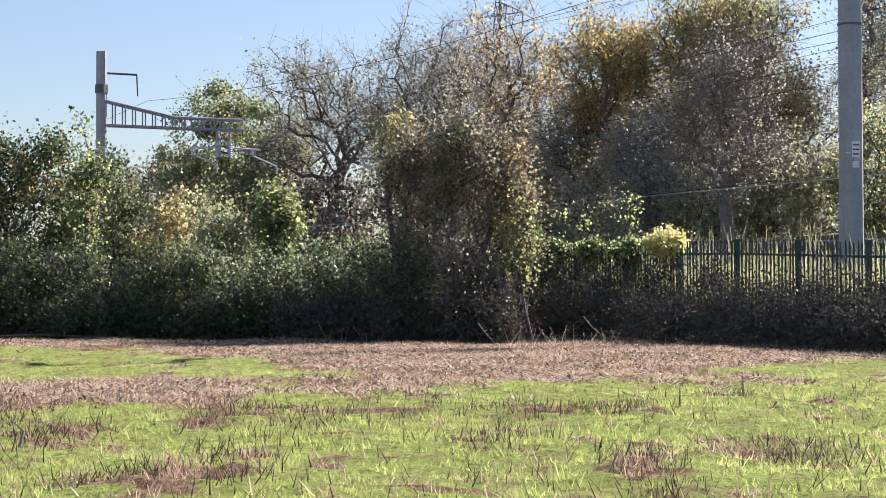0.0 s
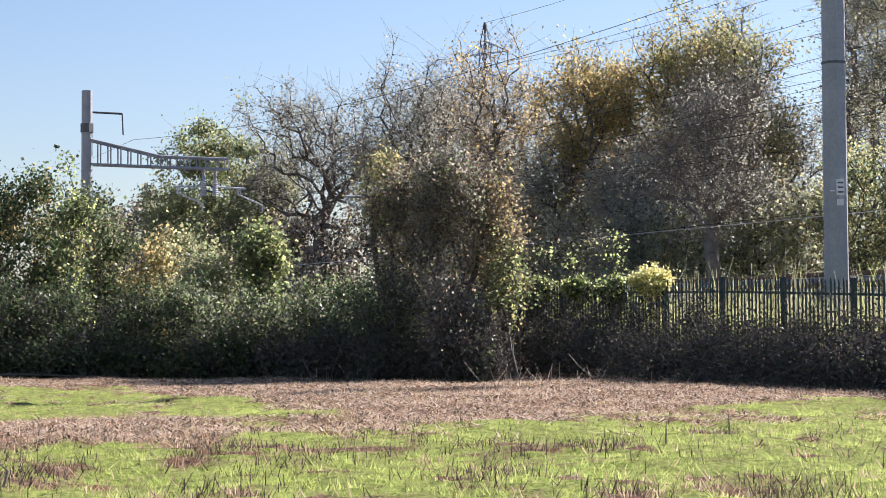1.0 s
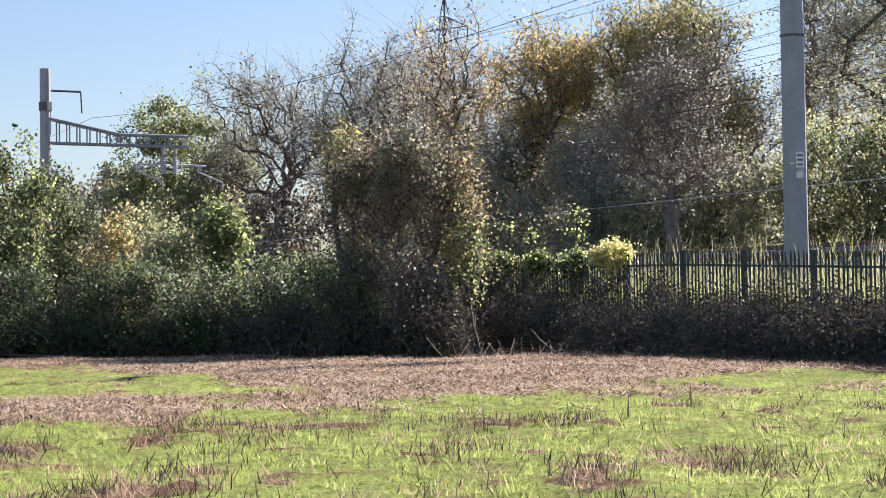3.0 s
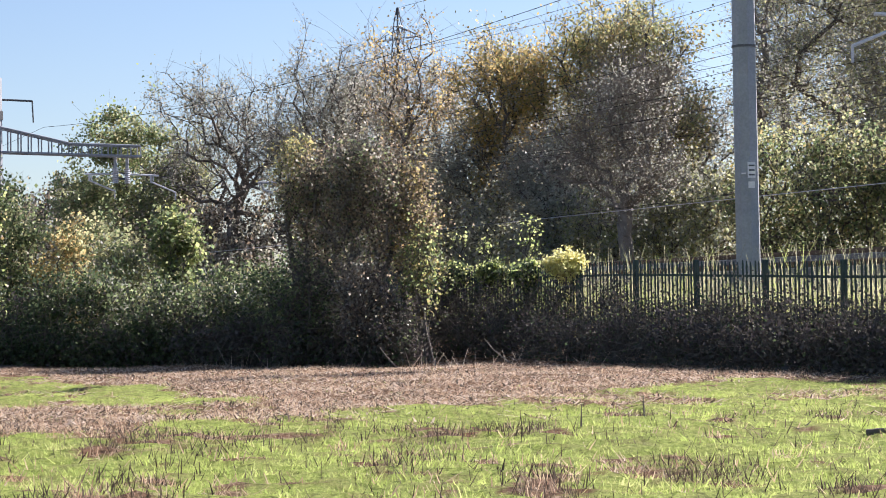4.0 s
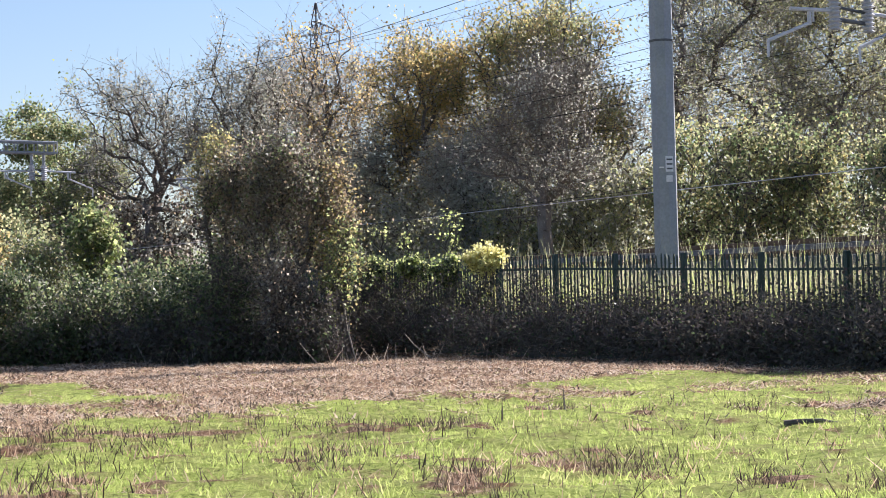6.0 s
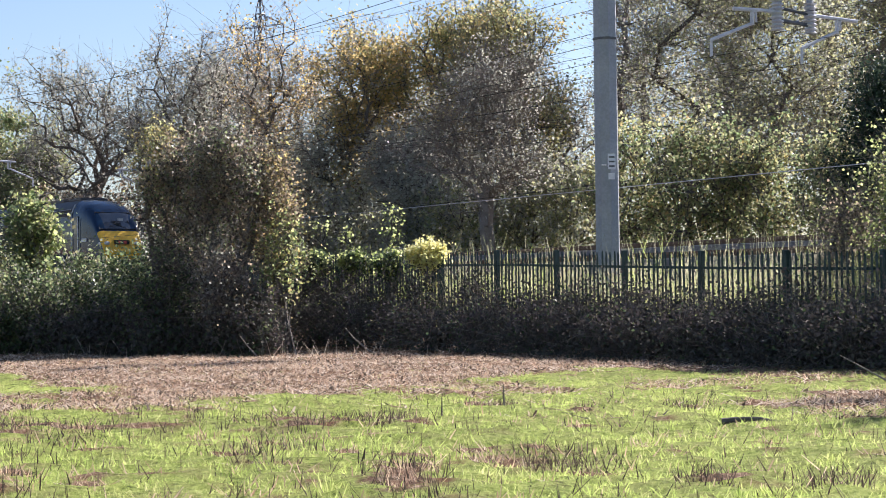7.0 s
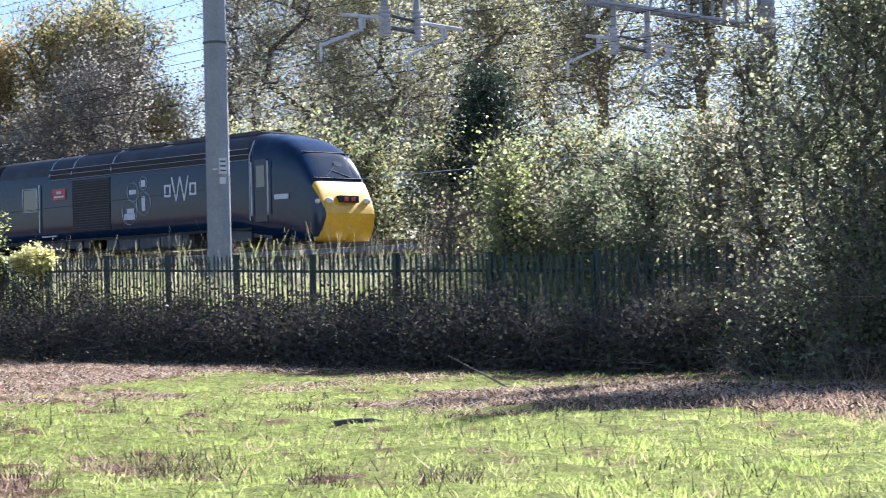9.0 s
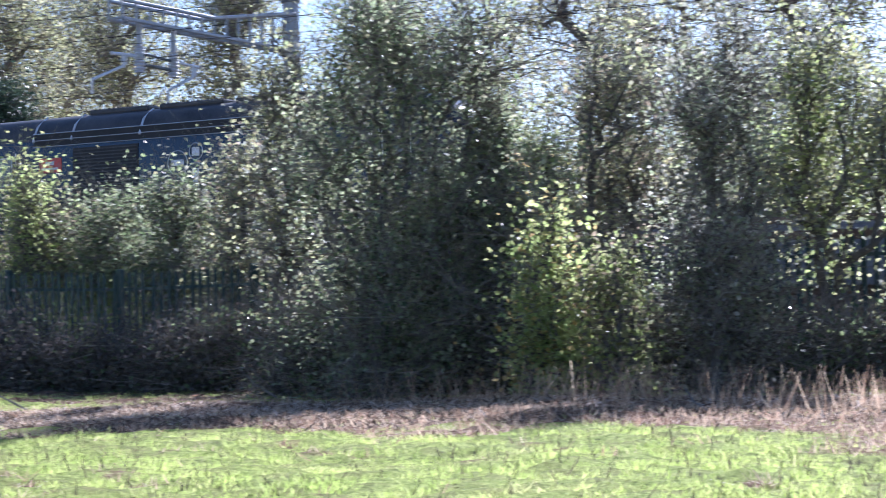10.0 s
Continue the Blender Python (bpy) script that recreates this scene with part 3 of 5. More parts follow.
ole_mast(-32.0, 48.0, 12.3, 9.05, 39.6, [(40.6, 39.4, 39.9, 38.6), (42.1, 43.3, 43.0, 41.85)], 0.50, "grey mast with a lattice boom behind the far tracks", 6.95)
root = empty("overhead_line_mast", -88.0, 44.3, 0, "distant grey mast with a single arm behind the tracks", "mast", "overhead line masts")
b = bmesh.new()
box(b, -0.15, -0.15, 1.5, 0.15, 0.15, 9.2, 0.02)
part("pole", b, M["steel"], root)
registration(root, -1.6, -3.4, (-3.2, -1.9), 8.6, 6.9)
b = bmesh.new()
bar(b, (0, 0, 8.6), (0, -1.6, 8.6), 0.05)
part("cantilever", b, M["steel"], root)


def wire(name, pts, r, mat, label, category="wire", sides=4):
    pts = np.array(pts, float)
    return tagged(quads(name, prisms(np.hstack([pts[:-1], pts[1:], np.full((len(pts) - 1, 1), r), np.full((len(pts) - 1, 1), r)]), sides), mat), label, category)


def sag(a, b, drop, n=24):
    a, b = np.array(a, float), np.array(b, float)
    f = np.linspace(0, 1, n)[:, None]
    return a * (1 - f) + b * f - np.array([0, 0, 1]) * drop * 4 * f * (1 - f)


# where each track's contact wire hangs: y and height at the two supports in view
HELD = ((32.25, 6.9, 29.7, 6.7), (35.35, 6.9, 32.6, 6.7), (39.0, 6.95, 38.6, 6.95), (42.4, 6.9, 41.85, 6.95))
for y, (ya, za, yb, zb) in zip(TRACKS, HELD):
    run = [(-205, y, CONTACT), (-145, y, CONTACT), (-86, ya, za), (-32, yb, zb), (24, y, CONTACT), (80, y, CONTACT)]
    run = [np.array(q) for q in run]
    w = wire("contact_wire", run, 0.007, M["wire"], "thin copper contact wire over the track")
    up = np.array([0, 0, 1.25])
    wire("catenary_wire", np.vstack([sag(a + up, c + up, 0.55)[:-1] for a, c in zip(run[:-1], run[1:])]), 0.007, M["wire"], "thin sagging catenary wire over the track")
    dr = []
    for a, c in zip(run[:-1], run[1:]):
        for f in np.linspace(0.08, 0.92, 9):
            q = a + (c - a) * f
            dr.append((*q, *(q + up * (1 - 1.76 * f * (1 - f))), 0.004, 0.004))
    quads("dropper", prisms(dr, 3), M["wire"], w, "thin vertical droppers")["kind"] = "stuff"
wire("feeder_wire", np.vstack([sag((-145, 28.8, 10.2), (-85.4, 28.8, 10.2), 0.9), sag((-85.4, 28.8, 10.2), (-32, 28.8, 10.2), 0.9), sag((-32, 28.8, 10.2), (24, 28.8, 10.2), 0.9)]), 0.010, M["wire"], "sagging feeder wire strung along the masts")
wire("low_wire", sag((-125, 46, 5.1), (-5, 46, 5.75), 0.1), 0.016, M["insulator"], "pale thin wire running low behind the tracks")
wire("low_wire", sag((-85, 27.2, 3.7), (-32.1, 27.2, 3.78), 0.25), 0.006, M["wire"], "dark thin wire running low beside the mast")


# ---- power line ----
def pylon(b, d, top, label):
    x, y = at(b, d)
    root = empty("pylon", x, y, 0, label, "pylon")
    root.rotation_euler = (0, 0, radians(20))
    segs = []

    def leg(z):
        return 3.6 * (1 - z / top) ** 1.2 + 0.45
    zs = [0, 9, 17, 24, 30, 35, 39.5, 43.5, 47, top]
    zs = [z * top / 50 if z != top else top for z in zs]
    for z0, z1 in zip(zs[:-1], zs[1:]):
        a0, a1 = leg(z0), leg(z1) if z1 < top else 0.1
        c0 = [(-a0, -a0, z0), (a0, -a0, z0), (a0, a0, z0), (-a0, a0, z0)]
        c1 = [(-a1, -a1, z1), (a1, -a1, z1), (a1, a1, z1), (-a1, a1, z1)]
        for i in range(4):
            j = (i + 1) % 4
            for p_, q_ in ((c0[i], c1[i]), (c0[i], c1[j]), (c0[j], c1[i]), (c1[i], c1[j])):
                segs.append((*p_, *q_, 0.075, 0.075))
    quads("lattice_tower", prisms(segs, 4), M["dark_steel"], root)
    ends = []
    for z, w in ((top * 0.90, 5.2), (top * 0.80, 7.0), (top * 0.70, 5.8)):
        s = []
        for k in (-1, 1):
            for o in (-0.8, 0.8):
                s.append((0, o, z, k * w, 0, z, 0.07, 0.06))
                s.append((0, o, z + 2.2, k * w, 0, z, 0.07, 0.06))
            for f in (0.3, 0.55, 0.75):
                s.append((k * w * f, 0, z, k * w * f, 0, z + 2.2 * (1 - f), 0.05, 0.05))
            s.append((k * w, 0, z, k * w, 0, z - 2.4, 0.1, 0.1))
            ends.append((k * w, z - 2.4))
        quads("crossarm", prisms(s, 4), M["dark_steel"], root)
    c, s_ = math.cos(radians(20)), math.sin(radians(20))
    return [(x + e * c, y + e * s_, z) for e, z in ends] + [(x, y, top)]


tops = pylon(1.75, 330, 55, "distant dark lattice pylon standing behind the trees")
far = at(48, 110)
for i, (px, py, pz) in enumerate(tops):
    e = (-1, 1)[i % 2] * (5.2, 7.0, 5.8, 0)[i // 2]
    wire("power_line", sag((px, py, pz), (far[0] + e, far[1] + e * 0.3, pz - 6), 4.0), 0.035, M["wire"], "power line strung from the distant pylon")

# ---- plants behind the line ----
def crown(H, R, low, rng, n=6, squash=0.8):
    """A rounded crown between low * H and H: a body and n lobes on its flanks and top."""
    zc, hz = H * (low + (1 - low) * 0.52), H * (1 - low) * 0.42
    B = [(0, 0, zc, R * 0.72, R * 0.72, hz)]
    for i in range(n):
        a = 2.4 * i + rng.uniform(0, 0.8)
        f = rng.uniform(-0.75, 0.95)
        w = math.sqrt(max(0.1, 1 - f * f))
        r = R * rng.uniform(0.26, 0.46)
        B.append((R * 0.68 * w * math.cos(a), R * 0.68 * w * math.sin(a), max(r * 0.5, zc + f * hz * 0.85), r, r, min(r * 1.1, hz)))
    B.append((R * rng.uniform(-0.2, 0.2), R * rng.uniform(-0.2, 0.2), H - 0.2 * H * (1 - low), R * 0.62, R * 0.62, 0.2 * H * (1 - low)))
    return B


def far_tree(b, d, el, width, mats, label, seed, leaves, leaf, low=0.25, limbs=240, wood="bark", twigs=0, cluster=0.5, tip=0.014, name="tree", category="tree", n=7, power=0.5, wiggle=0.08, fork=0.4):
    rng = np.random.default_rng(seed)
    x, y = at(b, d)
    H = high(el, d) - float(ground_z(x, y))
    R = 1.12 * d * math.tan(radians(width / 2))
    return plant(name, x, y, crown(H * 0.97, R, low, rng, n), mats, label, category, seed, limbs, int(leaves * 1.3), leaf * 0.86, 1, tip, power, cluster, 0.5, wood, twigs=twigs, fork=fork, wiggle=wiggle)


far_tree(-6.4, 140, 6.8, 4.6, [("bramble", 3), ("olive", 2)], "round olive-green tree behind the railway", 21, 24000, 0.27, 0.05, twigs=600, n=10)
far_tree(-3.4, 120, 7.7, 5.6, [("silver", 2), ("grey", 1)], "half-bare tree with silvery leaves and dark crooked limbs", 22, 7000, 0.19, 0.3, 330, "bark", 2600, 0.5, wiggle=0.14, power=0.5)
far_tree(-0.4, 114, 8.7, 5.4, [("silver", 2), ("grey", 2)], "half-bare tree with silvery leaves and thin twigs", 23, 9000, 0.19, 0.25, 330, "bark", 3000, 0.5, wiggle=0.12, power=0.5)
far_tree(2.0, 106, 9.1, 4.6, [("russet", 3), ("gold", 2), ("grey", 2)], "autumn tree with russet and golden leaves", 24, 10000, 0.19, 0.2, 280, "bark", 1800)
far_tree(4.7, 96, 9.1, 3.8, [("gold", 4), ("greengold", 2), ("grey", 1)], "golden autumn tree behind the railway", 25, 13000, 0.18, 0.2, 280, "bark", 1200)
far_tree(7.4, 95, 9.7, 4.4, [("greengold", 3), ("olive", 2), ("gold", 1)], "tall green and gold autumn tree", 26, 15000, 0.18, 0.15, 300, "bark", 1600)
far_tree(9.4, 93, 9.5, 3.8, [("greengold", 3), ("olive", 2)], "tall green and gold tree behind the grey one", 27, 12000, 0.18, 0.15, 300, "bark", 1600)
far_tree(8.6, 80, 8.2, 4.6, [("grey", 3), ("willow", 1)], "grey bare-twigged tree before the golden ones", 127, 6500, 0.13, 0.15, 340, "pale_bark", 5200, 0.5, 0.012, wiggle=0.1)
far_tree(4.0, 98, 6.4, 3.8, [("willow", 4), ("silver", 1)], "dense grey-green willow beyond the tracks", 128, 11000, 0.17, 0.0, 260, "bark", 1500, 0.6, n=10)
far_tree(6.4, 91, 5.7, 3.8, [("willow", 4), ("grey", 1)], "broad grey-green willow beyond the tracks", 129, 10000, 0.17, 0.0, 260, "bark", 1500, 0.6, n=10)
far_tree(12.6, 109, 11.5, 2.0, [("silver", 1)], "thin pale birch with trailing bare twigs", 28, 1150, 0.18, 0.3, 200, "pale_bark", 2600, 0.5, fork=0.8)
far_tree(14.4, 99, 12.0, 4.6, [("willow", 2), ("grey", 2), ("olive", 2)], "tall half-bare tree with dark forked trunk", 29, 9425, 0.18, 0.2, 300, "bark", 3600, 0.8, 0.008, power=0.45, wiggle=0.05, fork=0.8)
far_tree(17.3, 96, 11.5, 4.2, [("willow", 2), ("olive", 3)], "tall half-bare tree with grey twigs and a leaning trunk", 30, 9425, 0.18, 0.2, 300, "bark", 3400, 0.8, 0.008, power=0.45, wiggle=0.06, fork=0.8)
far_tree(20.2, 69, 7.4, 2.2, [("evergreen", 1)], "dense dark evergreen tree", 31, 9000, 0.16, 0.1, 220)
far_tree(20.6, 107, 11.0, 4.0, [("olive", 3), ("silver", 1)], "tall airy tree with small green leaves", 32, 8049, 0.20, 0.25, 300, "pale_bark", 2200, 0.8, fork=0.8)
far_tree(23.6, 101, 11.2, 4.2, [("olive", 3), ("silver", 2)], "tall airy tree with small green leaves", 33, 9200, 0.20, 0.2, 300, "pale_bark", 2200, 0.8, fork=0.8)
far_tree(27.0, 96, 11.5, 4.4, [("olive", 3), ("silver", 2)], "tall airy tree with small green leaves", 34, 9200, 0.20, 0.2, 300, "pale_bark", 1800, 0.8, fork=0.8)
far_tree(31.5, 94, 11.5, 5.0, [("olive", 2), ("silver", 2)], "tall airy tree with small green leaves", 35, 8049, 0.20, 0.2, 280, "bark", 1800, 0.8, fork=0.8)
far_tree(37.5, 86, 12.5, 6.0, [("silver", 3), ("olive", 2)], "tall tree with pale glittering leaves", 36, 8625, 0.20, 0.15, 280, "bark", 1800, 0.8, fork=0.8)
far_tree(44.0, 81, 12.5, 6.0, [("silver", 3), ("lime", 1)], "tall tree with pale glittering leaves", 37, 8625, 0.20, 0.15, 280, "bark", 1800, 0.8, fork=0.8)

far_tree(13.5, 128, 11.2, 3.6, [("willow", 3), ("olive", 2)], "pale leafy tree deep behind the forked one", 151, 8000, 0.25, 0.1, 240, "bark", 1600, 0.9, fork=0.8)
far_tree(15.9, 124, 10.6, 3.6, [("grey", 3), ("olive", 2)], "pale leafy tree deep behind the forked one", 152, 8000, 0.25, 0.1, 240, "bark", 1600, 0.9, fork=0.8)
far_tree(18.9, 124, 11.2, 3.8, [("olive", 3), ("willow", 2)], "tall green tree deep behind the others", 153, 8500, 0.25, 0.1, 240, "bark", 1600, 0.9, fork=0.8)
far_tree(22.0, 120, 11.0, 3.8, [("olive", 3), ("willow", 2)], "tall green tree deep behind the others", 154, 8000, 0.25, 0.1, 240, "bark", 1600, 0.9, fork=0.8)
far_tree(0.9, 128, 7.6, 4.0, [("grey", 3), ("silver", 1)], "grey-twigged tree deep behind the others", 38, 9000, 0.22, 0.1, 240, "bark", 2000)
far_tree(6.2, 112, 7.4, 4.0, [("grey", 3), ("olive", 1)], "grey-twigged tree deep behind the others", 39, 9000, 0.2, 0.1, 240, "bark", 2000)
far_tree(10.6, 104, 7.0, 3.0, [("grey", 3), ("silver", 1)], "grey-twigged tree deep behind the others", 40, 7000, 0.2, 0.1, 220, "bark", 2000)
far_tree(16.0, 120, 7.5, 4.5, [("silver", 3), ("olive", 2)], "grey-twigged tree deep behind the others", 140, 7250, 0.23, 0.1, 240, "bark", 2000, fork=0.8)
far_tree(19.0, 117, 7.5, 4.5, [("silver", 3), ("olive", 2)], "grey-green tree deep behind the others", 141, 7250, 0.23, 0.1, 240, "bark", 2000, fork=0.8)
far_tree(34.5, 104, 11.5, 6.0, [("olive", 2), ("silver", 2)], "tall green tree beyond the line", 142, 7474, 0.22, 0.1, 260, "bark", 1200, fork=0.8)
far_tree(41.0, 99, 12.0, 6.0, [("olive", 2), ("silver", 2)], "tall green tree beyond the line", 143, 7474, 0.22, 0.1, 260, "bark", 1200, fork=0.8)
far_tree(48.0, 91, 12.0, 6.0, [("olive", 2), ("silver", 2)], "tall green tree beyond the line", 144, 7474, 0.22, 0.1, 260, "bark", 1200, fork=0.8)

BANK = [(-11, 4.3), (-7, 4.2), (-3, 4.2), (1, 4.2), (4, 4.4), (6.5, 4.2), (9, 4.3), (11, 4.7), (13, 5.6), (16, 5.7), (20, 5.6), (24, 5.5), (29, 5.6), (35, 5.6), (48, 5.6)]


def bank_mats(b):
    if b < 2:
        return [("grey", 2), ("russet", 1), ("dead", 2)], "dark scrubby thicket beyond the tracks"
    if b < 7.5:
        return [("willow", 3), ("olive", 1), ("grey", 1)], "grey-green willow scrub beyond the tracks"
    if b < 12:
        return [("olive", 3), ("willow", 2)], "low green scrub on the far bank"
    return [("bramble", 4), ("olive", 3), ("greengold", 1), ("dead", 1)], "bramble and scrub bank beyond the tracks, tops yellow-green"


k = 0
for b0 in np.arange(-11.5, 47, 1.5):
    rng = np.random.default_rng(300 + k)
    b = b0 + rng.uniform(-0.25, 0.25)
    yy = 48.5 + rng.uniform(0, 3)
    d = yy / math.sin(radians(b + VP))
    if d > 175:
        k += 1
        continue
    x, y = at(b, d)
    el = float(np.interp(b, [p_[0] for p_ in BANK], [p_[1] for p_ in BANK])) + rng.uniform(-0.35, 0.2)
    H = high(el, d) - float(ground_z(x, y))
    R = d * math.tan(radians(1.6))
    mats, lab = bank_mats(b)
    B = crown(H * 0.98, R, 0.0, rng, 6, 0.9) + [(0, 0, H * 0.25, R * 0.9, R * 0.9, H * 0.28)]
    plant("bush", x, y, B, mats, lab, "bush", 300 + k, 140, 6000, max(0.12, d * 0.002), 4, 0.012, 0.4, 0.42, 0.5, group="bushes on the far bank", twigs=300)
    k += 1


# ---- palisade fence ----
def fence():
    root = empty("palisade_fence", -30, 25, 0, "dark green steel palisade fence with pointed pales, overgrown at its foot", "fence")
    inv = Matrix.Translation((30, -25, 0))
    # line of the fence by length
    px = np.linspace(-110, 6, 4000)
    py = fence_y(px)
    L = np.concatenate([[0], np.cumsum(np.hypot(np.diff(px), np.diff(py)))])

    def spot(s):
        x = float(np.interp(s, L, px))
        y = float(fence_y(x))
        a = math.atan2(float(fence_y(x + 0.3)) - float(fence_y(x - 0.3)), 0.6)
        return x, y, float(fence_z(x)), a
    H = 1.85
    b = bmesh.new()
    # W-section pale with a pointed top
    prof = [(-0.034, 0.0), (-0.016, -0.014), (0, 0.0), (0.016, -0.014), (0.034, 0.0)]
    rows = [(0.05, 1.0), (H - 0.09, 1.0), (H, 0.25)]
    vs = [[b.verts.new((u * w, v - 0.012, z)) for u, v in prof] for z, w in rows]
    for i in range(2):
        for j in range(4):
            b.faces.new((vs[i][j], vs[i][j + 1], vs[i + 1][j + 1], vs[i + 1][j]))
    pale_me = bpy.data.meshes.new("pale")
    b.to_mesh(pale_me)
    b.free()
    pale_me.materials.append(M["fence"])
    b = bmesh.new()
    box(b, -0.05, 0.0, -0.3, 0.05, 0.10, H + 0.03, 0.008)
    post_me = bpy.data.meshes.new("post")
    b.to_mesh(post_me)
    b.free()
    post_me.materials.append(M["fence"])
    bay = 2.52
    s0 = float(np.interp(-34.5, px, L))
    n0 = -int(s0 / bay)
    n1 = int((L[-1] - s0) / bay)
    V0, F0 = np.array([v.co[:] for v in pale_me.vertices]), [tuple(f.vertices) for f in pale_me.polygons]
    PV, PF = [], []
    rs = np.random.default_rng(9)
    for n in range(n0, n1):
        xa, ya, za, aa = spot(s0 + n * bay)
        xb, yb, zb, ab = spot(s0 + (n + 1) * bay)
        o = new("post", post_me)
        o.parent = root
        o.matrix_local = inv @ pose(xa, ya, za, rs.normal() * 0.5, rs.normal() * 0.5, math.degrees(aa))
        for zr in (0.28, H - 0.3):
            b = bmesh.new()
            m4 = look((xa, ya, za + zr), (xb, yb, zb + zr))
            for face in ((-0.03, -0.025, 0.03, 0.025),):
                ln = (Vector((xb, yb, zb)) - Vector((xa, ya, za))).length
                bmesh.ops.create_cube(b, size=1, matrix=inv @ m4 @ Matrix.Translation((0, 0, -ln / 2)) @ Matrix.Diagonal((0.05, 0.05, ln, 1)))
            part("rail", b, M["fence"], root)
        for i in range(17):
            f = (i + 0.5) / 17
            x, y, z, a = spot(s0 + (n + f) * bay)
            m4 = inv @ pose(x, y - 0.035, z + rs.normal() * 0.012, 0, rs.normal() * 0.7, math.degrees(a))
            if -47.5 < x < -15.5:
                o = new("pale", pale_me)
                o.parent = root
                o.matrix_local = m4
            else:
                k0 = len(PV) * len(V0)
                R3 = np.array(m4.to_3x3())
                PV.append(V0 @ R3.T + np.array(m4.translation))
                PF += [tuple(q + k0 for q in f_) for f_ in F0]
    far_p = link_mesh("pale", np.vstack(PV).tolist(), PF, M["fence"], root)
    far_p["kind"] = "stuff"
    return root


# ---- hedge and trees before the fence ----
def hedge(b, d, el, width, mats, label, seed, leaves, leaf=0.085, low=0.0, name="bush", stems=4, cluster=0.22, limbs=200, n=7, twigs=300, wood="bark", depth=None, tip=0.007, category="bush", group="", shell=0.5):
    rng = np.random.default_rng(seed)
    x, y = at(b, d)
    H = high(el, d) - float(ground_z(x, y)) + 0.1
    R = 1.1 * d * math.tan(radians(width / 2))
    B = crown(H * 0.97, R, low, rng, n, 0.85)
    if low == 0:
        B += [(R * 0.4 * sx, R * 0.4 * sy, H * 0.22, R * 0.62, R * 0.62, H * 0.24) for sx, sy in ((-1, 0), (1, 0), (0, 1), (0, -1))]
    return plant(name, x, y, B, mats, label, category, seed, limbs, int(leaves * 0.85), leaf * 1.04, stems, tip, 0.45, cluster * 1.1, shell, wood, twigs=twigs, group=group)


# tall ivy hedge
hedge(-13.4, 55.5, 5.3, 3.0, [("ivy", 6), ("orange", 1)], "ivy-grown hedge tree turning orange at the top", 141, 15000, 0.11)
hedge(-14.6, 55, 5.4, 3.2, [("ivy", 6), ("russet", 1)], "tall ivy-grown hedge tree, dark green", 41, 15000, 0.11)
hedge(-12.0, 54.5, 5.5, 3.0, [("ivy", 6), ("bramble", 1), ("orange", 1)], "tall ivy-grown hedge tree with yellowing top", 42, 18000, 0.11)
# Sunny strip of the hedge: its brightness is put in as lime leaves.
hedge(-10.7, 52.5, 4.6, 1.6, [("lime", 2), ("bramble", 2), ("ivy", 2)], "bright green hedge bush, sunlight put into its lime leaf colour", 43, 9000, 0.10)
hedge(-10.0, 57, 4.7, 2.4, [("bramble", 2), ("ivy", 3), ("russet", 1)], "rounded brown-green hedge bush", 144, 13000, 0.11)
hedge(-9.4, 55, 3.9, 2.2, [("bramble", 2), ("olive", 1), ("ivy", 3)], "green ivy and bramble hedge bush", 44, 10000, 0.10)
hedge(-7.0, 57, 3.4, 2.6, [("olive", 2), ("bramble", 1)], "olive-green hedge bush with fine twigs", 145, 9000, 0.11)
hedge(-8.1, 54, 3.4, 2.4, [("orange", 2), ("olive", 2)], "orange and olive autumn bush in the hedge", 45, 10000, 0.10)
hedge(-6.4, 52.5, 2.7, 2.6, [("olive", 2), ("silver", 1), ("bramble", 1)], "pale olive hedge bush with arching twigs", 46, 11000, 0.095, twigs=700)
hedge(-3.5, 53, 1.9, 2.2, [("bramble", 2), ("ivy", 1), ("silver", 1)], "leafy bramble bush at the back of the hedge", 146, 7000, 0.1)
hedge(-2.4, 51, 1.8, 1.8, [("bramble", 2), ("ivy", 2)], "leafy bramble bush beside the ivy tree", 147, 6000, 0.1)
hedge(-5.0, 52, 3.4, 1.5, [("bramble", 2), ("lime", 1)], "small leafy green tree in the hedge", 47, 4200, 0.12, 0.2)
# Left of -8 degrees darker leaves put shade into the hedge's front.
for i, (b, el, w) in enumerate([(-13.5, 1.6, 3.0), (-11.3, 1.5, 2.8), (-9.2, 1.4, 2.8), (-7.2, 1.6, 2.6), (-5.3, 1.5, 2.6), (-3.5, 1.25, 2.6), (-1.8, 1.1, 2.4)]):
    hedge(b, 50 - i * 0.5, el, w, [("bramble", 2), ("silver", 1), ("ivy", 3)] if b > -8 else [("ivy", 4), ("dead", 1)], "bramble hedge with small glossy leaves at the field's edge", 50 + i, 9000, 0.085, group="bramble hedge bushes", limbs=180)
# Low front row: dark leaf colour paints the shade at the hedge's foot.
for i, b in enumerate(np.arange(-14.2, 2.6, 1.05)):
    rng = np.random.default_rng(640 + i)
    hedge(b + rng.uniform(-0.2, 0.2), float(np.interp(b, [-15, -6, 0, 3], [49.0, 47.2, 44.2, 42.8])) + rng.uniform(0, 0.7), rng.uniform(-0.35, 0.25), rng.uniform(1.5, 2.1), [("dead", 5), ("ivy", 1)] if b > -5 else [("ivy", 4), ("dead", 1)], "bramble at the hedge's foot, shade put into its dark leaf colour", 640 + i, 2800, 0.085, group="brambles at the hedge's foot", limbs=100, twigs=150, stems=4)
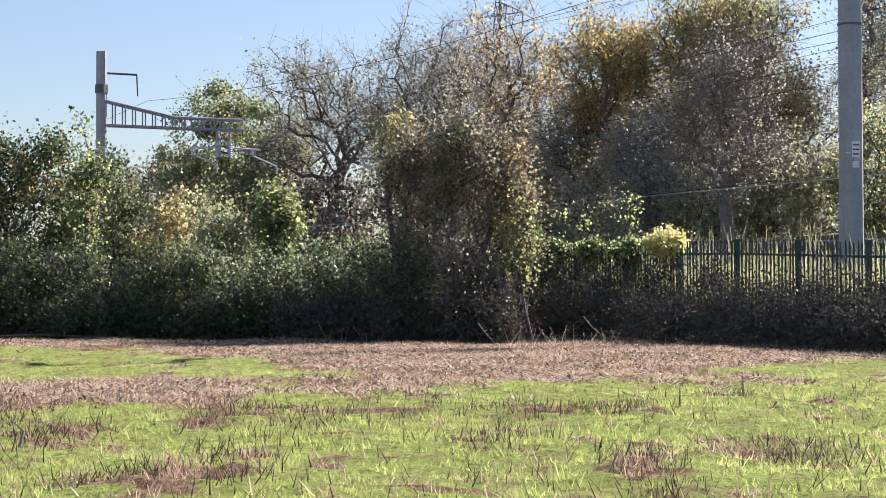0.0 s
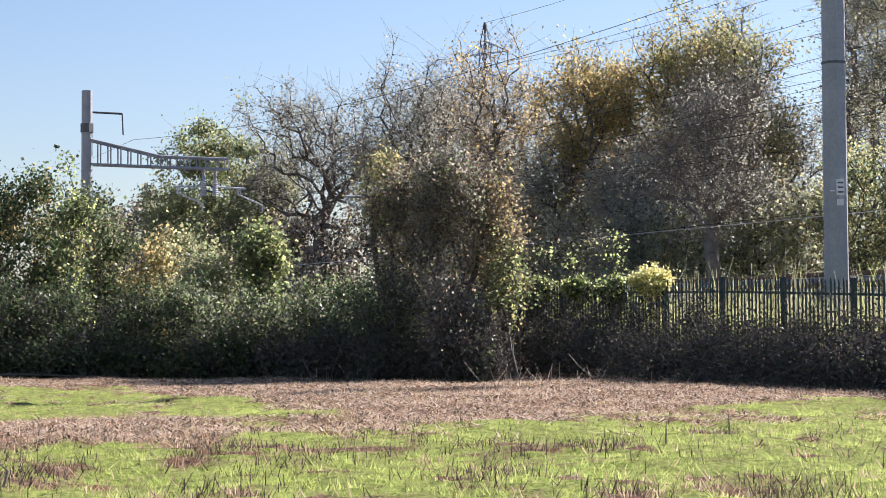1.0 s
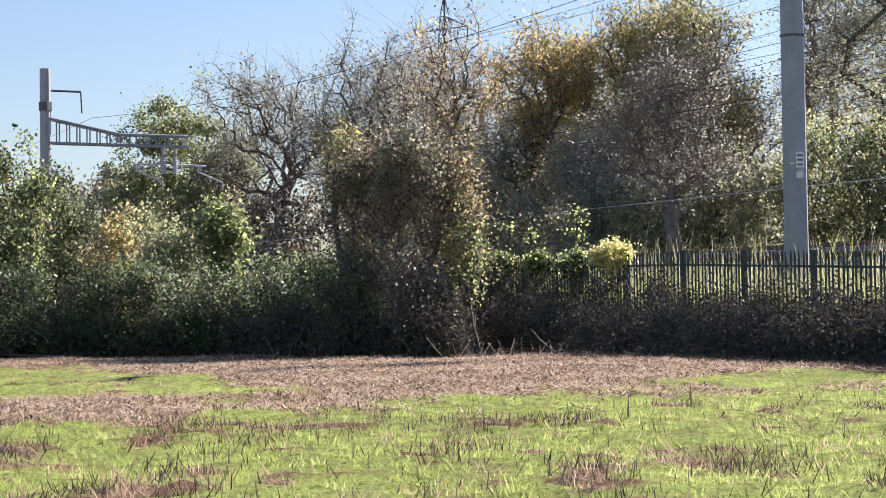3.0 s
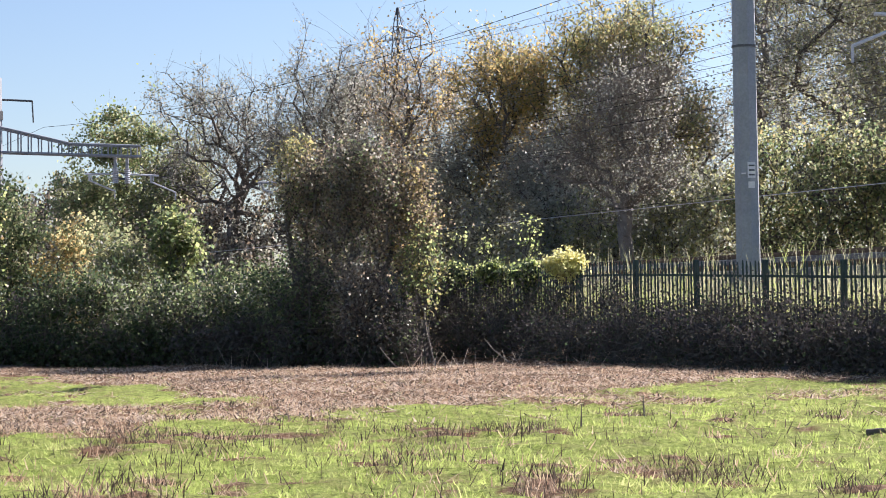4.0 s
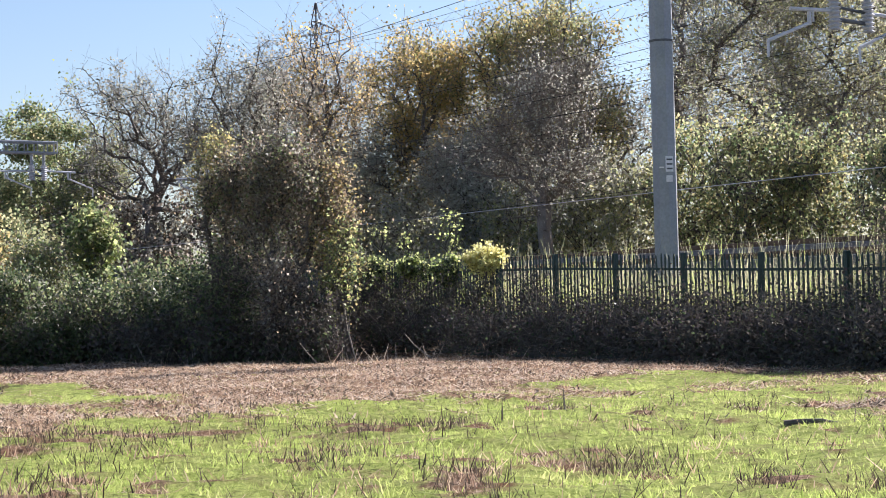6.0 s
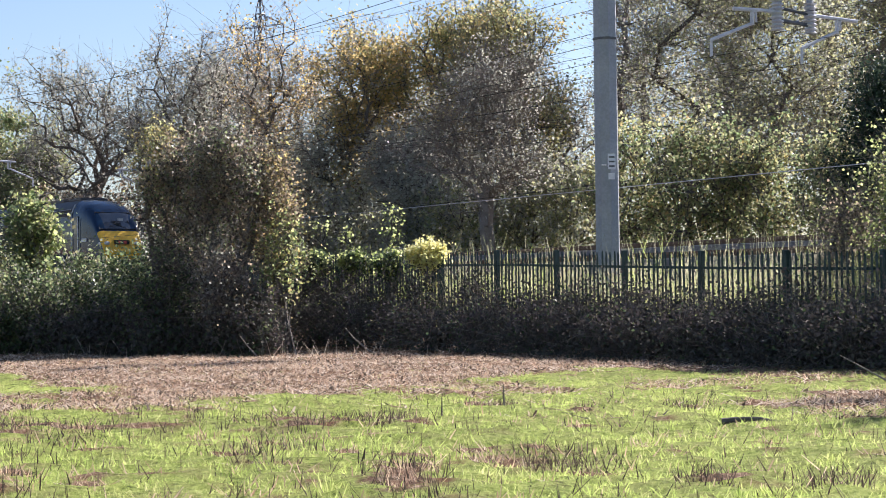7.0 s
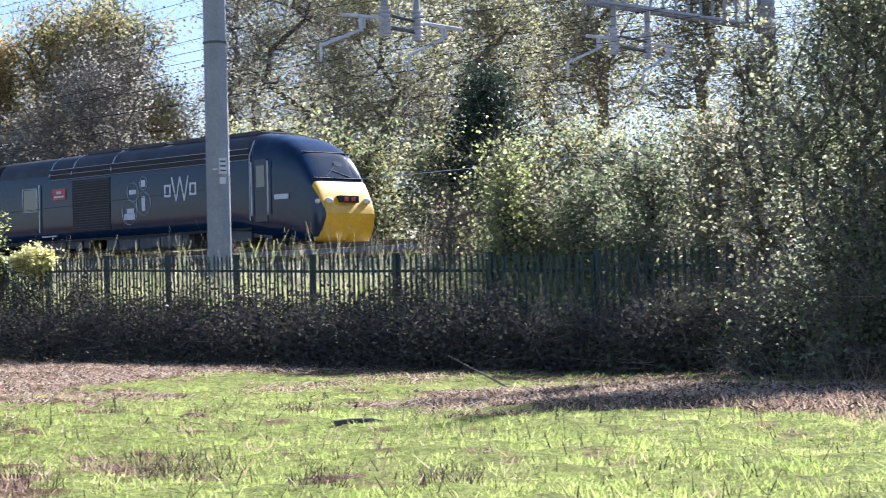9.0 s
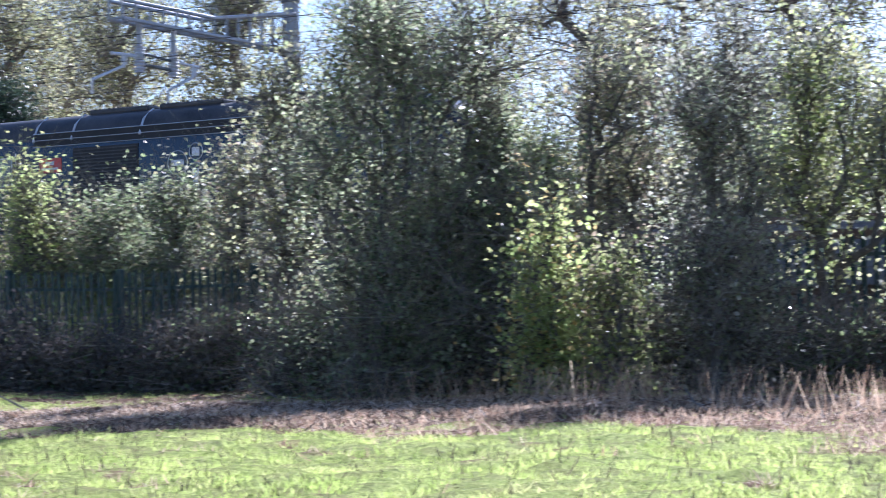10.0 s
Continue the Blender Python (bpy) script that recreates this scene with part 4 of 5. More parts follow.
# centre tree wrapped in ivy
hedge(-0.5, 47.0, 5.2, 2.9, [("dead", 2), ("russet", 4), ("bramble", 2), ("grey", 1)], "small tree with dark russet and olive autumn leaves", 61, 14500, 0.075, 0.22, "tree", 2, limbs=300, twigs=1800, category="tree", n=9)
hedge(-1.4, 47.5, 5.8, 1.3, [("greengold", 2), ("olive", 1)], "yellow-green top of a slender tree", 161, 2200, 0.08, 0.6, "tree", 1, limbs=90, twigs=300, category="tree")
hedge(0.7, 45.5, 6.0, 2.6, [("russet", 3), ("dead", 2), ("grey", 2), ("bramble", 2)], "ivy-wrapped tree with brown dying leaves", 62, 12500, 0.075, 0.2, "tree", 1, limbs=300, twigs=2200, category="tree", n=9)
hedge(2.4, 44.8, 2.8, 1.5, [("lime", 1), ("greengold", 1), ("bramble", 2)], "sunlit yellow-green creeper at the tree's side", 63, 2600, 0.075, 0.35, limbs=120, twigs=400)
hedge(2.0, 45.5, 4.9, 1.4, [("orange", 1), ("russet", 3), ("greengold", 1)], "brown-leaved creeper hanging in the tree", 64, 4800, 0.075, 0.4, limbs=120, twigs=700)
hedge(0.6, 44.0, 1.6, 1.8, [("grey", 2), ("russet", 2), ("dead", 2)], "pale dying creeper hanging at the tree's foot", 166, 3000, 0.075, 0.3, limbs=150, twigs=900)
# The dark leaves here also paint the shade under the tree.
hedge(-0.9, 45.4, 1.9, 2.5, [("ivy", 3), ("dead", 3), ("bramble", 2)], "dark ivy and bramble at the foot of the tree", 65, 9000, 0.08)
hedge(1.0, 44.2, 0.8, 2.6, [("ivy", 1), ("dead", 5)], "dark ivy and bramble at the foot of the tree", 66, 7000, 0.08)
# brambles in front of the fence, leaf colour dark for the shade there
FX = np.linspace(-80, 0, 2000)
FB, FD = np.degrees(np.arctan2(fence_y(FX), -FX)) - VP, np.hypot(FX, fence_y(FX))
for i, b in enumerate(np.arange(2.8, 26, 0.62)):
    rng = np.random.default_rng(700 + i)
    a = radians(b + VP)
    back = i % 2 == 0                          # one row against the fence, a lower one before it
    off = (0.75 if back else 1.7) + rng.uniform(-0.15, 0.2)
    d = float(np.interp(b, FB, FD)) - off / math.sin(a)
    el = float(np.interp(b, [3, 6, 9, 12, 16, 20, 21.5, 24.5, 26], [1.3, 0.8, 0.55, 0.35, 0.2, 0.1, -0.5, -0.6, -0.1])) + rng.uniform(-0.22, 0.2)
    hedge(b + rng.uniform(-0.2, 0.2), d, el if back else el * 0.5 - 0.55, rng.uniform(1.7, 2.3), [("dead", 8), ("ivy", 1)], "tangled bramble before the fence, leaves coloured dark for the shade there", 700 + i, 3300, 0.065, group="brambles before the fence", limbs=120, twigs=160, stems=5, cluster=0.26)
# growth on and behind the fence
# Lime mixed into the ivy puts the sunlight on it into the colour.
for b, el, w, mm, lab, n in [(3.4, 1.85, 1.3, [("ivy", 1), ("lime", 1)], "ivy spilling over the fence top", 4200), (4.6, 1.85, 1.4, [("ivy", 1), ("lime", 2)], "ivy over the fence top, lime leaves put in for sunlit ones", 4500), (5.6, 1.8, 1.1, [("lime", 1), ("ivy", 1)], "ivy over the fence top, lime leaves put in for sunlit ones", 3600),
                              (6.7, 2.1, 1.5, [("cream", 1)], "pale yellow flowering bush on the fence", 5200)]:
    df = float(np.interp(b, FB, FD))
    x, y = at(b, df - 0.1)
    z0 = float(ground_z(x, y))
    zt = high(el, df) - z0 - 0.12
    R = df * math.tan(radians(w / 2))
    plant("bush", x, y, [(0, 0, zt - 0.22, R * 1.1, 0.35, 0.2), (R * 0.6, 0.0, zt - 0.38, R * 0.6, 0.35, 0.22), (-R * 0.6, 0, zt - 0.35, R * 0.6, 0.35, 0.2)], mm, lab, "bush", int(b * 100), 110, n, 0.085, 3, 0.006, 0.4, 0.09, 0.6, sink=0.1)
for b, el, h, n in [(5.65, 3.3, 2.0, 150), (3.5, 2.9, 1.3, 60), (4.3, 2.6, 1.1, 50)]:
    x, y = at(b, 52)
    z0 = float(ground_z(x, y))
    zt = high(el, 52) - z0
    plant("sapling", x, y, [(0, 0, zt - h * 0.35, 0.3, 0.3, h * 0.36)], [("lime", 1)], "thin sapling with bright green leaves behind the fence", "sapling", int(b * 70), 26, int(n * 1.3), 0.085, 1, 0.008, 0.3, 0.14, 0.6, fork=0.6)
# bushes between fence and line, in front of the passing train
for i, (b, yy, el, w, mm, lab, n) in enumerate([
        (19.4, 26.8, 3.2, 1.6, [("lime", 1), ("russet", 3), ("dead", 1)], "thin bush with yellow-green and brown leaves", 3600),
        (20.8, 26.0, 5.2, 1.4, [("lime", 1)], "bright yellow-green sapling bush", 5200),
        (21.8, 26.8, 3.5, 2.2, [("edge", 2), ("bramble", 2), ("russet", 2)], "olive-green bush behind the fence", 8500),
        (23.4, 26.8, 3.8, 2.2, [("edge", 2), ("bramble", 3)], "grey-green leafy bush behind the fence", 9500),
        (25.2, 26.6, 4.6, 2.6, [("edge", 2), ("silver", 1), ("bramble", 3)], "tall grey-green leafy bush behind the fence", 11000),
        (27.2, 26.4, 5.6, 2.6, [("olive", 2), ("silver", 1), ("russet", 1)], "tall grey-green leafy bush behind the fence", 10000)]):
    hedge(b, yy / math.sin(radians(b + VP)), el, w, mm, lab, 800 + i, int(n * 1.15), 0.068, limbs=240, twigs=1200, stems=3, n=10, cluster=0.3)
# near dark trees at the field's edge
hedge(31.4, 24.6, 10.4, 5.6, [("edge", 5), ("bramble", 2), ("ivy", 1)], "tall dark ivy-covered tree at the field's edge", 91, 21000, 0.06, 0.0, "tree", 3, 0.26, 360, 10, 4200, category="tree")
hedge(33.8, 25.4, 10.4, 4.0, [("edge", 4), ("bramble", 2), ("dead", 1)], "tall dark ivy-covered tree at the field's edge", 92, 16000, 0.06, 0.0, "tree", 2, 0.26, 320, 9, 3200, category="tree")
hedge(34.9, 25.8, 7.4, 2.4, [("edge", 3), ("bramble", 1)], "leafy bush grown up between the ivy-covered trees", 195, 6500, 0.06, 0.15, limbs=220, twigs=900)
hedge(28.6, 27.5, 9.0, 2.6, [("silver", 1), ("olive", 2)], "thin airy tree with pale leaves", 97, 4500, 0.065, 0.2, "tree", 2, twigs=1400, category="tree")
hedge(36.4, 22.6, 3.8, 2.0, [("lime", 6), ("gold", 1)], "sunlit yellow-green bush between dark trees", 93, 4800, 0.07, limbs=150, twigs=500)
hedge(38.4, 23.0, 2.0, 2.6, [("lime", 2), ("olive", 2), ("russet", 1)], "low sunlit bush with yellowing leaves", 193, 4200, 0.065, limbs=140, twigs=700)
hedge(36.2, 26.5, 6.0, 2.0, [("lime", 1), ("edge", 2)], "slender bush with sunlit yellow-green leaves", 194, 7500, 0.065, 0.0, twigs=900, limbs=260)
hedge(38.4, 27.5, 9.0, 4.6, [("silver", 1), ("russet", 1), ("olive", 2)], "half-bare sunlit small tree", 94, 9000, 0.065, 0.1, "tree", 2, twigs=2200, category="tree")
hedge(41.6, 23.6, 9.4, 3.8, [("edge", 3), ("grey", 2), ("dead", 1)], "dark bare-twigged tree wrapped in ivy", 95, 13000, 0.06, 0.0, "tree", 2, 0.24, 320, 9, 3200, category="tree")
hedge(45.2, 25.5, 8.5, 5.0, [("lime", 2), ("silver", 2), ("olive", 2)], "light green leafy tree by the fence", 96, 11000, 0.07, 0.15, "tree", 2, category="tree", twigs=1200)

# Scrub mostly in the same shade-darkened leaves, below the trees.
for i, b in enumerate(np.arange(25.5, 47.5, 1.7)):
    rng = np.random.default_rng(900 + i)
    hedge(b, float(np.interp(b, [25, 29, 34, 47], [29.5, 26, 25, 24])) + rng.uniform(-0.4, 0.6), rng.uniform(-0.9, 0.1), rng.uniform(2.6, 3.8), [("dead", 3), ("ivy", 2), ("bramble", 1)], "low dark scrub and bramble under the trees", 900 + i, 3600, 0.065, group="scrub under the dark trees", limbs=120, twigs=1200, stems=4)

# tall pale grass behind the fence, dead stalks at the hedge's foot
def stalks(name, n, seed, b0, b1, place, h, mat, label, width=0.008, lean=0.18):
    rng = np.random.default_rng(seed)
    b = rng.uniform(b0, b1, n)
    xy = np.array([place(v, rng) for v in b])
    blades(name, xy, rng, h, width, lean, mat, label, "grass")


def behind_fence(b, rng):
    df = float(np.interp(b, FB, FD))
    return at(b, df + 0.4 + abs(rng.normal()) * 1.6)


def hedge_foot(b, rng):
    d = float(np.interp(b, [-15, 0, 13, 24.7, 29, 34, 42, 48], [53, 44.5, 37, 31, 26, 22.5, 21, 20])) - abs(rng.normal()) * 0.7
    return at(b, d)


stalks("tall_grass", 5200, 71, 6.5, 22, behind_fence, 1.15, "hay", "tall pale seeding grass behind the fence", 0.006, 0.2)
stalks("green_tall_grass", 5600, 72, 2, 24, behind_fence, 1.02, "grass", "green tall grass behind the fence", 0.006, 0.3)
stalks("dead_stalks", 300, 73, -14, 30, hedge_foot, 0.32, "straw", "dry dead stalks at the hedge's foot", 0.006, 0.5)
stalks("reed_stems", 700, 74, 27.0, 47, hedge_foot, 0.36, "stub", "dry pale stems under the dark trees", 0.006, 0.3)


# ---- small things on the field ----
def rod(name, b, d, pts, r, mat, label, category):
    """A stick or stake: pts are steps to the right, away and up from its foot."""
    x, y = at(b, d)
    a = radians(b + VP)
    right, away = (math.sin(a), math.cos(a)), (-math.cos(a), math.sin(a))
    z = float(ground_z(x, y))
    P = [(x + u * right[0] + v * away[0], y + u * right[1] + v * away[1], z + w) for u, v, w in pts]
    n = len(P) - 1
    S = [(*P[i], *P[i + 1], r * (1 - 0.6 * i / n), r * (1 - 0.6 * (i + 1) / n)) for i in range(n)]
    return tagged(quads(name, prisms(S, 6), M[mat]), label, category)


rod("stake", 7.1, 19.2, [(0, 0, -0.03), (0.005, 0, 0.24)], 0.011, "bark", "thin dark stake standing in the grass", "stake")
rod("stake", 9.0, 20.8, [(0, 0, -0.03), (-0.01, 0, 0.25)], 0.013, "bark", "thin dark stake standing in the grass", "stake")
rod("dead_stalk", 2.75, 43.0, [(0, 0, 0), (-0.07, 0, 0.25), (-0.15, 0, 0.6), (-0.16, 0.05, 0.9), (-0.1, 0.05, 1.15)], 0.02, "twig", "tall bent dry stalk at the hedge's foot", "stalk")
rod("dead_stalk", 1.6, 42.5, [(0, 0, 0.02), (-0.25, 0, 0.3), (-0.4, 0.05, 0.5)], 0.02, "twig", "dry stalk leaning over the field's edge", "stalk")
rod("dead_stalk", 4.9, 42.0, [(0.1, 0, 0.02), (-0.3, 0, 0.35), (-0.5, 0.05, 0.6)], 0.02, "twig", "dry stalk leaning over the field's edge", "stalk")
rod("dead_stalk", 11.95, 37.5, [(0, 0, 0), (0.05, 0, 0.2), (0.12, 0, 0.35)], 0.014, "twig", "pale dry stalk at the field's edge", "stalk")
rod("dead_stalk", -3.5, 45.5, [(0, 0, 0), (-0.15, 0, 0.3), (-0.25, 0.05, 0.5)], 0.018, "twig", "dry stalk at the hedge's foot", "stalk")
rod("fallen_branch", 20.0, 25.5, [(0.35, 0, 0.0), (0.0, 0.05, 0.2), (-0.45, 0.1, 0.45)], 0.018, "pale_bark", "thin bare branch leaning out of the grass", "branch")
rod("fallen_branch", 27.5, 25.0, [(0.3, 0, 0.0), (0.0, 0.05, 0.2), (-0.2, 0.1, 0.4)], 0.02, "pale_bark", "thin bare branch leaning out of the grass", "branch")
rod("fallen_branch", 40.8, 19.0, [(0.12, 0, 0.0), (-0.05, 0.05, 0.12), (-0.12, 0.1, 0.24)], 0.015, "pale_bark", "pale broken branch lying at the wood's edge", "branch")
rod("fallen_branch", -11.6, 47.5, [(-2.2, 0, 0.05), (-0.5, 0.1, 0.12), (1.2, 0.1, 0.05), (2.0, 0, 0.08)], 0.03, "bark", "long dark branch lying along the hedge", "branch")
# A low earth hump, stood in for by a short bark-coloured rod.
rod("fallen_branch", 16.3, 18.0, [(-0.25, 0, 0.0), (-0.1, 0.02, 0.02), (0.1, 0.03, 0.025), (0.25, 0, 0.0)], 0.035, "bark", "low dark earth hump in the grass, built as a short rod", "branch")
rod("fallen_branch", -12.6, 14.3, [(0, 0, 0.0), (0.03, 0, 0.12), (-0.06, 0, 0.2)], 0.012, "pale_bark", "pale forked twig standing in stubble", "branch")
for b, d, r in ((11.6, 37.8, 0.07), (12.7, 37.6, 0.09), (18.5, 33.5, 0.05)):
    x, y = at(b, d)
    bm = bmesh.new()
    bmesh.ops.create_icosphere(bm, subdivisions=2, radius=r)
    for v in bm.verts:
        v.co *= 1 + 0.25 * noise.noise(v.co * 9 + Vector((b, d, 0)))
        v.co.z *= 0.6
    st = part("stone", bm, M["white"])
    st.location = (x, y, float(ground_z(x, y)) + r * 0.4)
    tagged(st, "pale whitish stone at the field's edge", "stone")

fence()


# ---- train ----
NOSE = [(0.0, 0.98, 1.10, 1.06), (0.05, 0.80, 1.27, 1.08), (0.15, 0.50, 1.50, 1.11), (0.3, 0.24, 1.82, 1.15), (0.5, 0.20, 2.14, 1.19), (0.75, 0.22, 2.56, 1.22), (1.05, 0.26, 3.0, 1.26),
        (1.4, 0.30, 3.30, 1.30), (1.9, 0.34, 3.58, 1.34), (2.5, 0.40, 3.78, 1.36), (3.2, 0.52, 3.88, 1.37), (4.0, 0.70, 3.88, 1.37)]


def section(s, n=28):
    """Half-open ring of the body at s metres behind the nose: points from the bottom round to the bottom."""
    t = np.array(NOSE)
    zb, zt, hw = (float(np.interp(s, t[:, 0], t[:, k])) for k in (1, 2, 3))
    zc = zb + (zt - zb) * 0.5
    out = []
    for i in range(n):
        a = -math.pi / 2 + 2 * math.pi * i / n + math.pi / n
        cs, sn = math.cos(a), math.sin(a)
        up = float(np.interp(s, [0, 0.5, 1.2, 2.6], [14.0, 11.0, 6.0, 3.6]))   # boxy nose, rounded roof
        e = ex = 2 / up if sn > 0 else 2 / float(np.interp(s, [0, 0.5, 1.5], [14.0, 12.0, 9.0]))
        y = hw * math.copysign(abs(cs) ** ex, cs)
        z = zc + (zt - zc) * abs(sn) ** e if sn > 0 else zc - (zc - zb) * abs(sn) ** e
        out.append((y, z))
    return out


def shell(name, pick, mat, parent, stations, ring, label="", grow=0.0, n=28):
    """The faces of the lofted body that pick(s, y, z) chooses."""
    V, F, seen = [], [], {}
    rings = [[(-s, y * (1 + grow), z + grow) for y, z in ring(s)] for s in stations]
    for i in range(len(stations) - 1):
        for j in range(n):
            q = [(i, j), (i, (j + 1) % n), (i + 1, (j + 1) % n), (i + 1, j)]
            P = [rings[a][b_] for a, b_ in q]
            c = np.mean(P, axis=0)
            if not pick(-c[0], c[1], c[2]):
                continue
            for a in q:
                if a not in seen:
                    seen[a] = len(V)
                    V.append(rings[a[0]][a[1]])
            F.append([seen[a] for a in q])
    return link_mesh(name, V, F, mat, parent, label, True)


def side_box(name, s0, s1, z0, z1, mat, parent, label="", hw=1.37, proud=0.012, sides=(1, -1), bevel=0.0):
    """A flat piece on each body side; the one that faces the field comes last and is returned."""
    for k in sides:
        b = bmesh.new()
        y = k * hw
        box(b, -s1, min(y - 0.02 * k, y + proud * k), z0, -s0, max(y - 0.02 * k, y + proud * k), z1, bevel)
        ob = part(name, b, mat, parent, label)
    return ob


def bogie(parent, s, name="bogie"):
    b = bmesh.new()
    box(b, -s - 0.3, -1.0, 0.5, -s + 0.3, 1.0, 0.74, 0.03)
    g = part(name, b, M["dark_steel"], parent, "dark grimy bogie")
    for k in (-1, 1):
        b = bmesh.new()
        box(b, -s - 1.9, k * 1.05 - 0.09, 0.45, -s + 1.9, k * 1.05 + 0.09, 0.72, 0.03)
        part("side_frame", b, M["dark_steel"], g)
        for w, half in ((-1.3, 0.2), (0, 0.5), (1.3, 0.2)):
            b = bmesh.new()
            box(b, -s + w - half, k * 1.1 - 0.12, 0.34, -s + w + half, k * 1.1 + 0.12, 0.74, 0.04)
            part("spring_box" if w == 0 else "axle_box", b, M["dark_steel"], g)
    for w in (-1.3, 1.3):
        b = bmesh.new()
        for k in (-1, 1):
            bmesh.ops.create_cone(b, cap_ends=True, segments=24, radius1=0.5, radius2=0.49, depth=0.13, matrix=Matrix.Translation((-s + w, k * 0.76, 0.5)) @ pose(0, 0, 0, 90))
        bar(b, (-s + w, -0.7, 0.5), (-s + w, 0.7, 0.5), 0.08, 8)
        part("wheelset", b, M["rail"], g)


def power_car():
    root = empty("locomotive", 0, RUN, RAIL, "dark blue-green diesel locomotive with a yellow wedge nose", "locomotive")
    st = sorted(set([0, 0.025, 0.05, 0.1, 0.15, 0.22, 0.3, 0.4, 0.5, 0.62, 0.75, 0.9] + list(np.arange(1.05, 4.2, 0.13)) + [4.4, 5.2, 6.2, 8, 10, 12, 14, 16, 17.0, 17.5, 17.62, 17.7]))

    def yellow(s, y, z):
        return s < 0.5 and abs(y) < float(np.interp(s, [q[0] for q in NOSE], [q[3] for q in NOSE])) * 0.992
    def roof(s, y, z):
        return z > 3.22 and s > 3.1
    shell("body_shell", lambda s, y, z: not yellow(s, y, z) and not roof(s, y, z), M["navy"], root, st, section)
    shell("nose_panel", yellow, M["yellow"], root, st, section, "warning-yellow nose end")
    shell("roof", roof, M["roof"], root, st, section, "sooty dark grey roof")
    # nose tip and tail plates
    for nm, s, mt in (("nose_tip", 0.0, "yellow"), ("rear_end", 17.7, "roof")):
        R = section(s)
        link_mesh(nm, [(-s, y, z) for y, z in R], [list(range(len(R)))], M[mt], root)
    # windscreen on the slope
    V, F = [], []
    for i in range(9):
        s = 0.56 + 0.56 * i / 8
        t = np.array(NOSE)
        zt = float(np.interp(s, t[:, 0], t[:, 2])) + 0.012
        w = 0.98 + 0.02 * i / 8
        for j in range(13):
            f = -1 + 2 * j / 12
            V.append((-s, f * w, zt + 0.012 - 0.10 * abs(f) ** 5))
    for i in range(8):
        for j in range(12):
            a = i * 13 + j
            F.append((a, a + 1, a + 14, a + 13))
    ws = link_mesh("windscreen", V, F, M["glass"], root, "large raked dark windscreen", True)
    b = bmesh.new()
    bar(b, (-0.56, -0.5, 2.29), (-0.85, 0.25, 2.75), 0.014)
    bar(b, (-0.56, 0.5, 2.29), (-0.7, -0.2, 2.52), 0.014)
    part("wiper", b, M["grille"], ws)
    b = bmesh.new()
    box(b, -0.86, 0.1, 2.62, -0.80, 0.4, 2.80)
    part("sun_blind", b, M["seat"], ws)
    b = bmesh.new()
    for k in (-1, 1):
        bar(b, (-0.53, k * 1.0, 2.17), (-1.15, k * 1.02, 3.02), 0.025)
    bar(b, (-0.53, -1.0, 2.23), (-0.53, 1.0, 2.23), 0.025)
    bar(b, (-1.15, -1.02, 3.10), (-1.15, 1.02, 3.10), 0.025)
    part("screen_surround", b, M["grille"], root)
    # lamp cluster across the nose
    b = bmesh.new()
    box(b, -0.24, -0.40, 1.44, -0.02, 0.40, 1.66, 0.02)
    part("marker_panel", b, M["grille"], root, "black recess with tail lights")
    b = bmesh.new()
    for y in (-0.24, 0.06):
        box(b, -0.2, y, 1.48, -0.008, y + 0.18, 1.62, 0.02)
    part("tail_light", b, M["red"], root, "dark red tail lights")
    for k in (-1, 1):
        b = bmesh.new()
        bmesh.ops.create_uvsphere(b, u_segments=14, v_segments=8, radius=0.12, matrix=Matrix.Translation((-0.10, k * 0.82, 1.50)) @ Matrix.Diagonal((0.9, 1.2, 0.8, 1)))
        part("headlight", b, M["lamp"], root, "round clear headlight")
        b = bmesh.new()
        bmesh.ops.create_uvsphere(b, u_segments=12, v_segments=8, radius=0.1, matrix=Matrix.Translation((-0.30, k * 1.14, 1.48)) @ Matrix.Diagonal((1.2, 0.5, 0.8, 1)))
        part("marker_light", b, M["lamp"], root)
    b = bmesh.new()
    bar(b, (-0.32, 0, 0.72), (-0.1, 0, 0.72), 0.1, 12)
    box(b, -0.3, -0.22, 0.62, -0.14, 0.22, 0.82, 0.02)
    part("coupler_cover", b, M["silver_paint"], root, "pale coupling cover low on the nose")
    b = bmesh.new()
    box(b, -2.2, -1.12, 0.25, -0.42, 1.12, 0.5, 0.06)
    part("front_valance", b, M["grille"], root, "black underframe valance")
    # cab side: quarter glass, door with bright rails
    door = side_box("cab_door", 2.42, 3.02, 0.95, 2.95, M["navy"], root, proud=0.006)
    side_box("door_window", 2.52, 2.92, 2.05, 2.75, M["glass"], door, proud=0.016)
    for k in (-1, 1):
        for s in (2.32, 3.12):
            b = bmesh.new()
            bar(b, (-s, k * 1.43, 1.15), (-s, k * 1.43, 2.88), 0.022, 8)
            part("handrail", b, M["white"], root, "white door handrail")
    b = bmesh.new()
    for k in (-1, 1):
        bar(b, (-3.25, k * 1.385, 1.0), (-3.25, k * 1.375, 3.1), 0.02, 6)
        bar(b, (-3.25, k * 1.375, 3.1), (-3.23, k * 1.15, 3.6), 0.03, 6)
    part("body_joint", b, M["silver_paint"], root, "bright joint strip round the body")
    b = bmesh.new()
    for s in (10.7, 13.05, 14.4):
        for k in (-1, 1):
            bar(b, (-s, k * 1.37, 3.12), (-s, k * 1.16, 3.55), 0.045, 6)
            bar(b, (-s, k * 1.16, 3.55), (-s, k * 0.75, 3.84), 0.045, 6)
    part("roof_strap", b, M["silver_paint"], root, "pale straps over the roof edge")
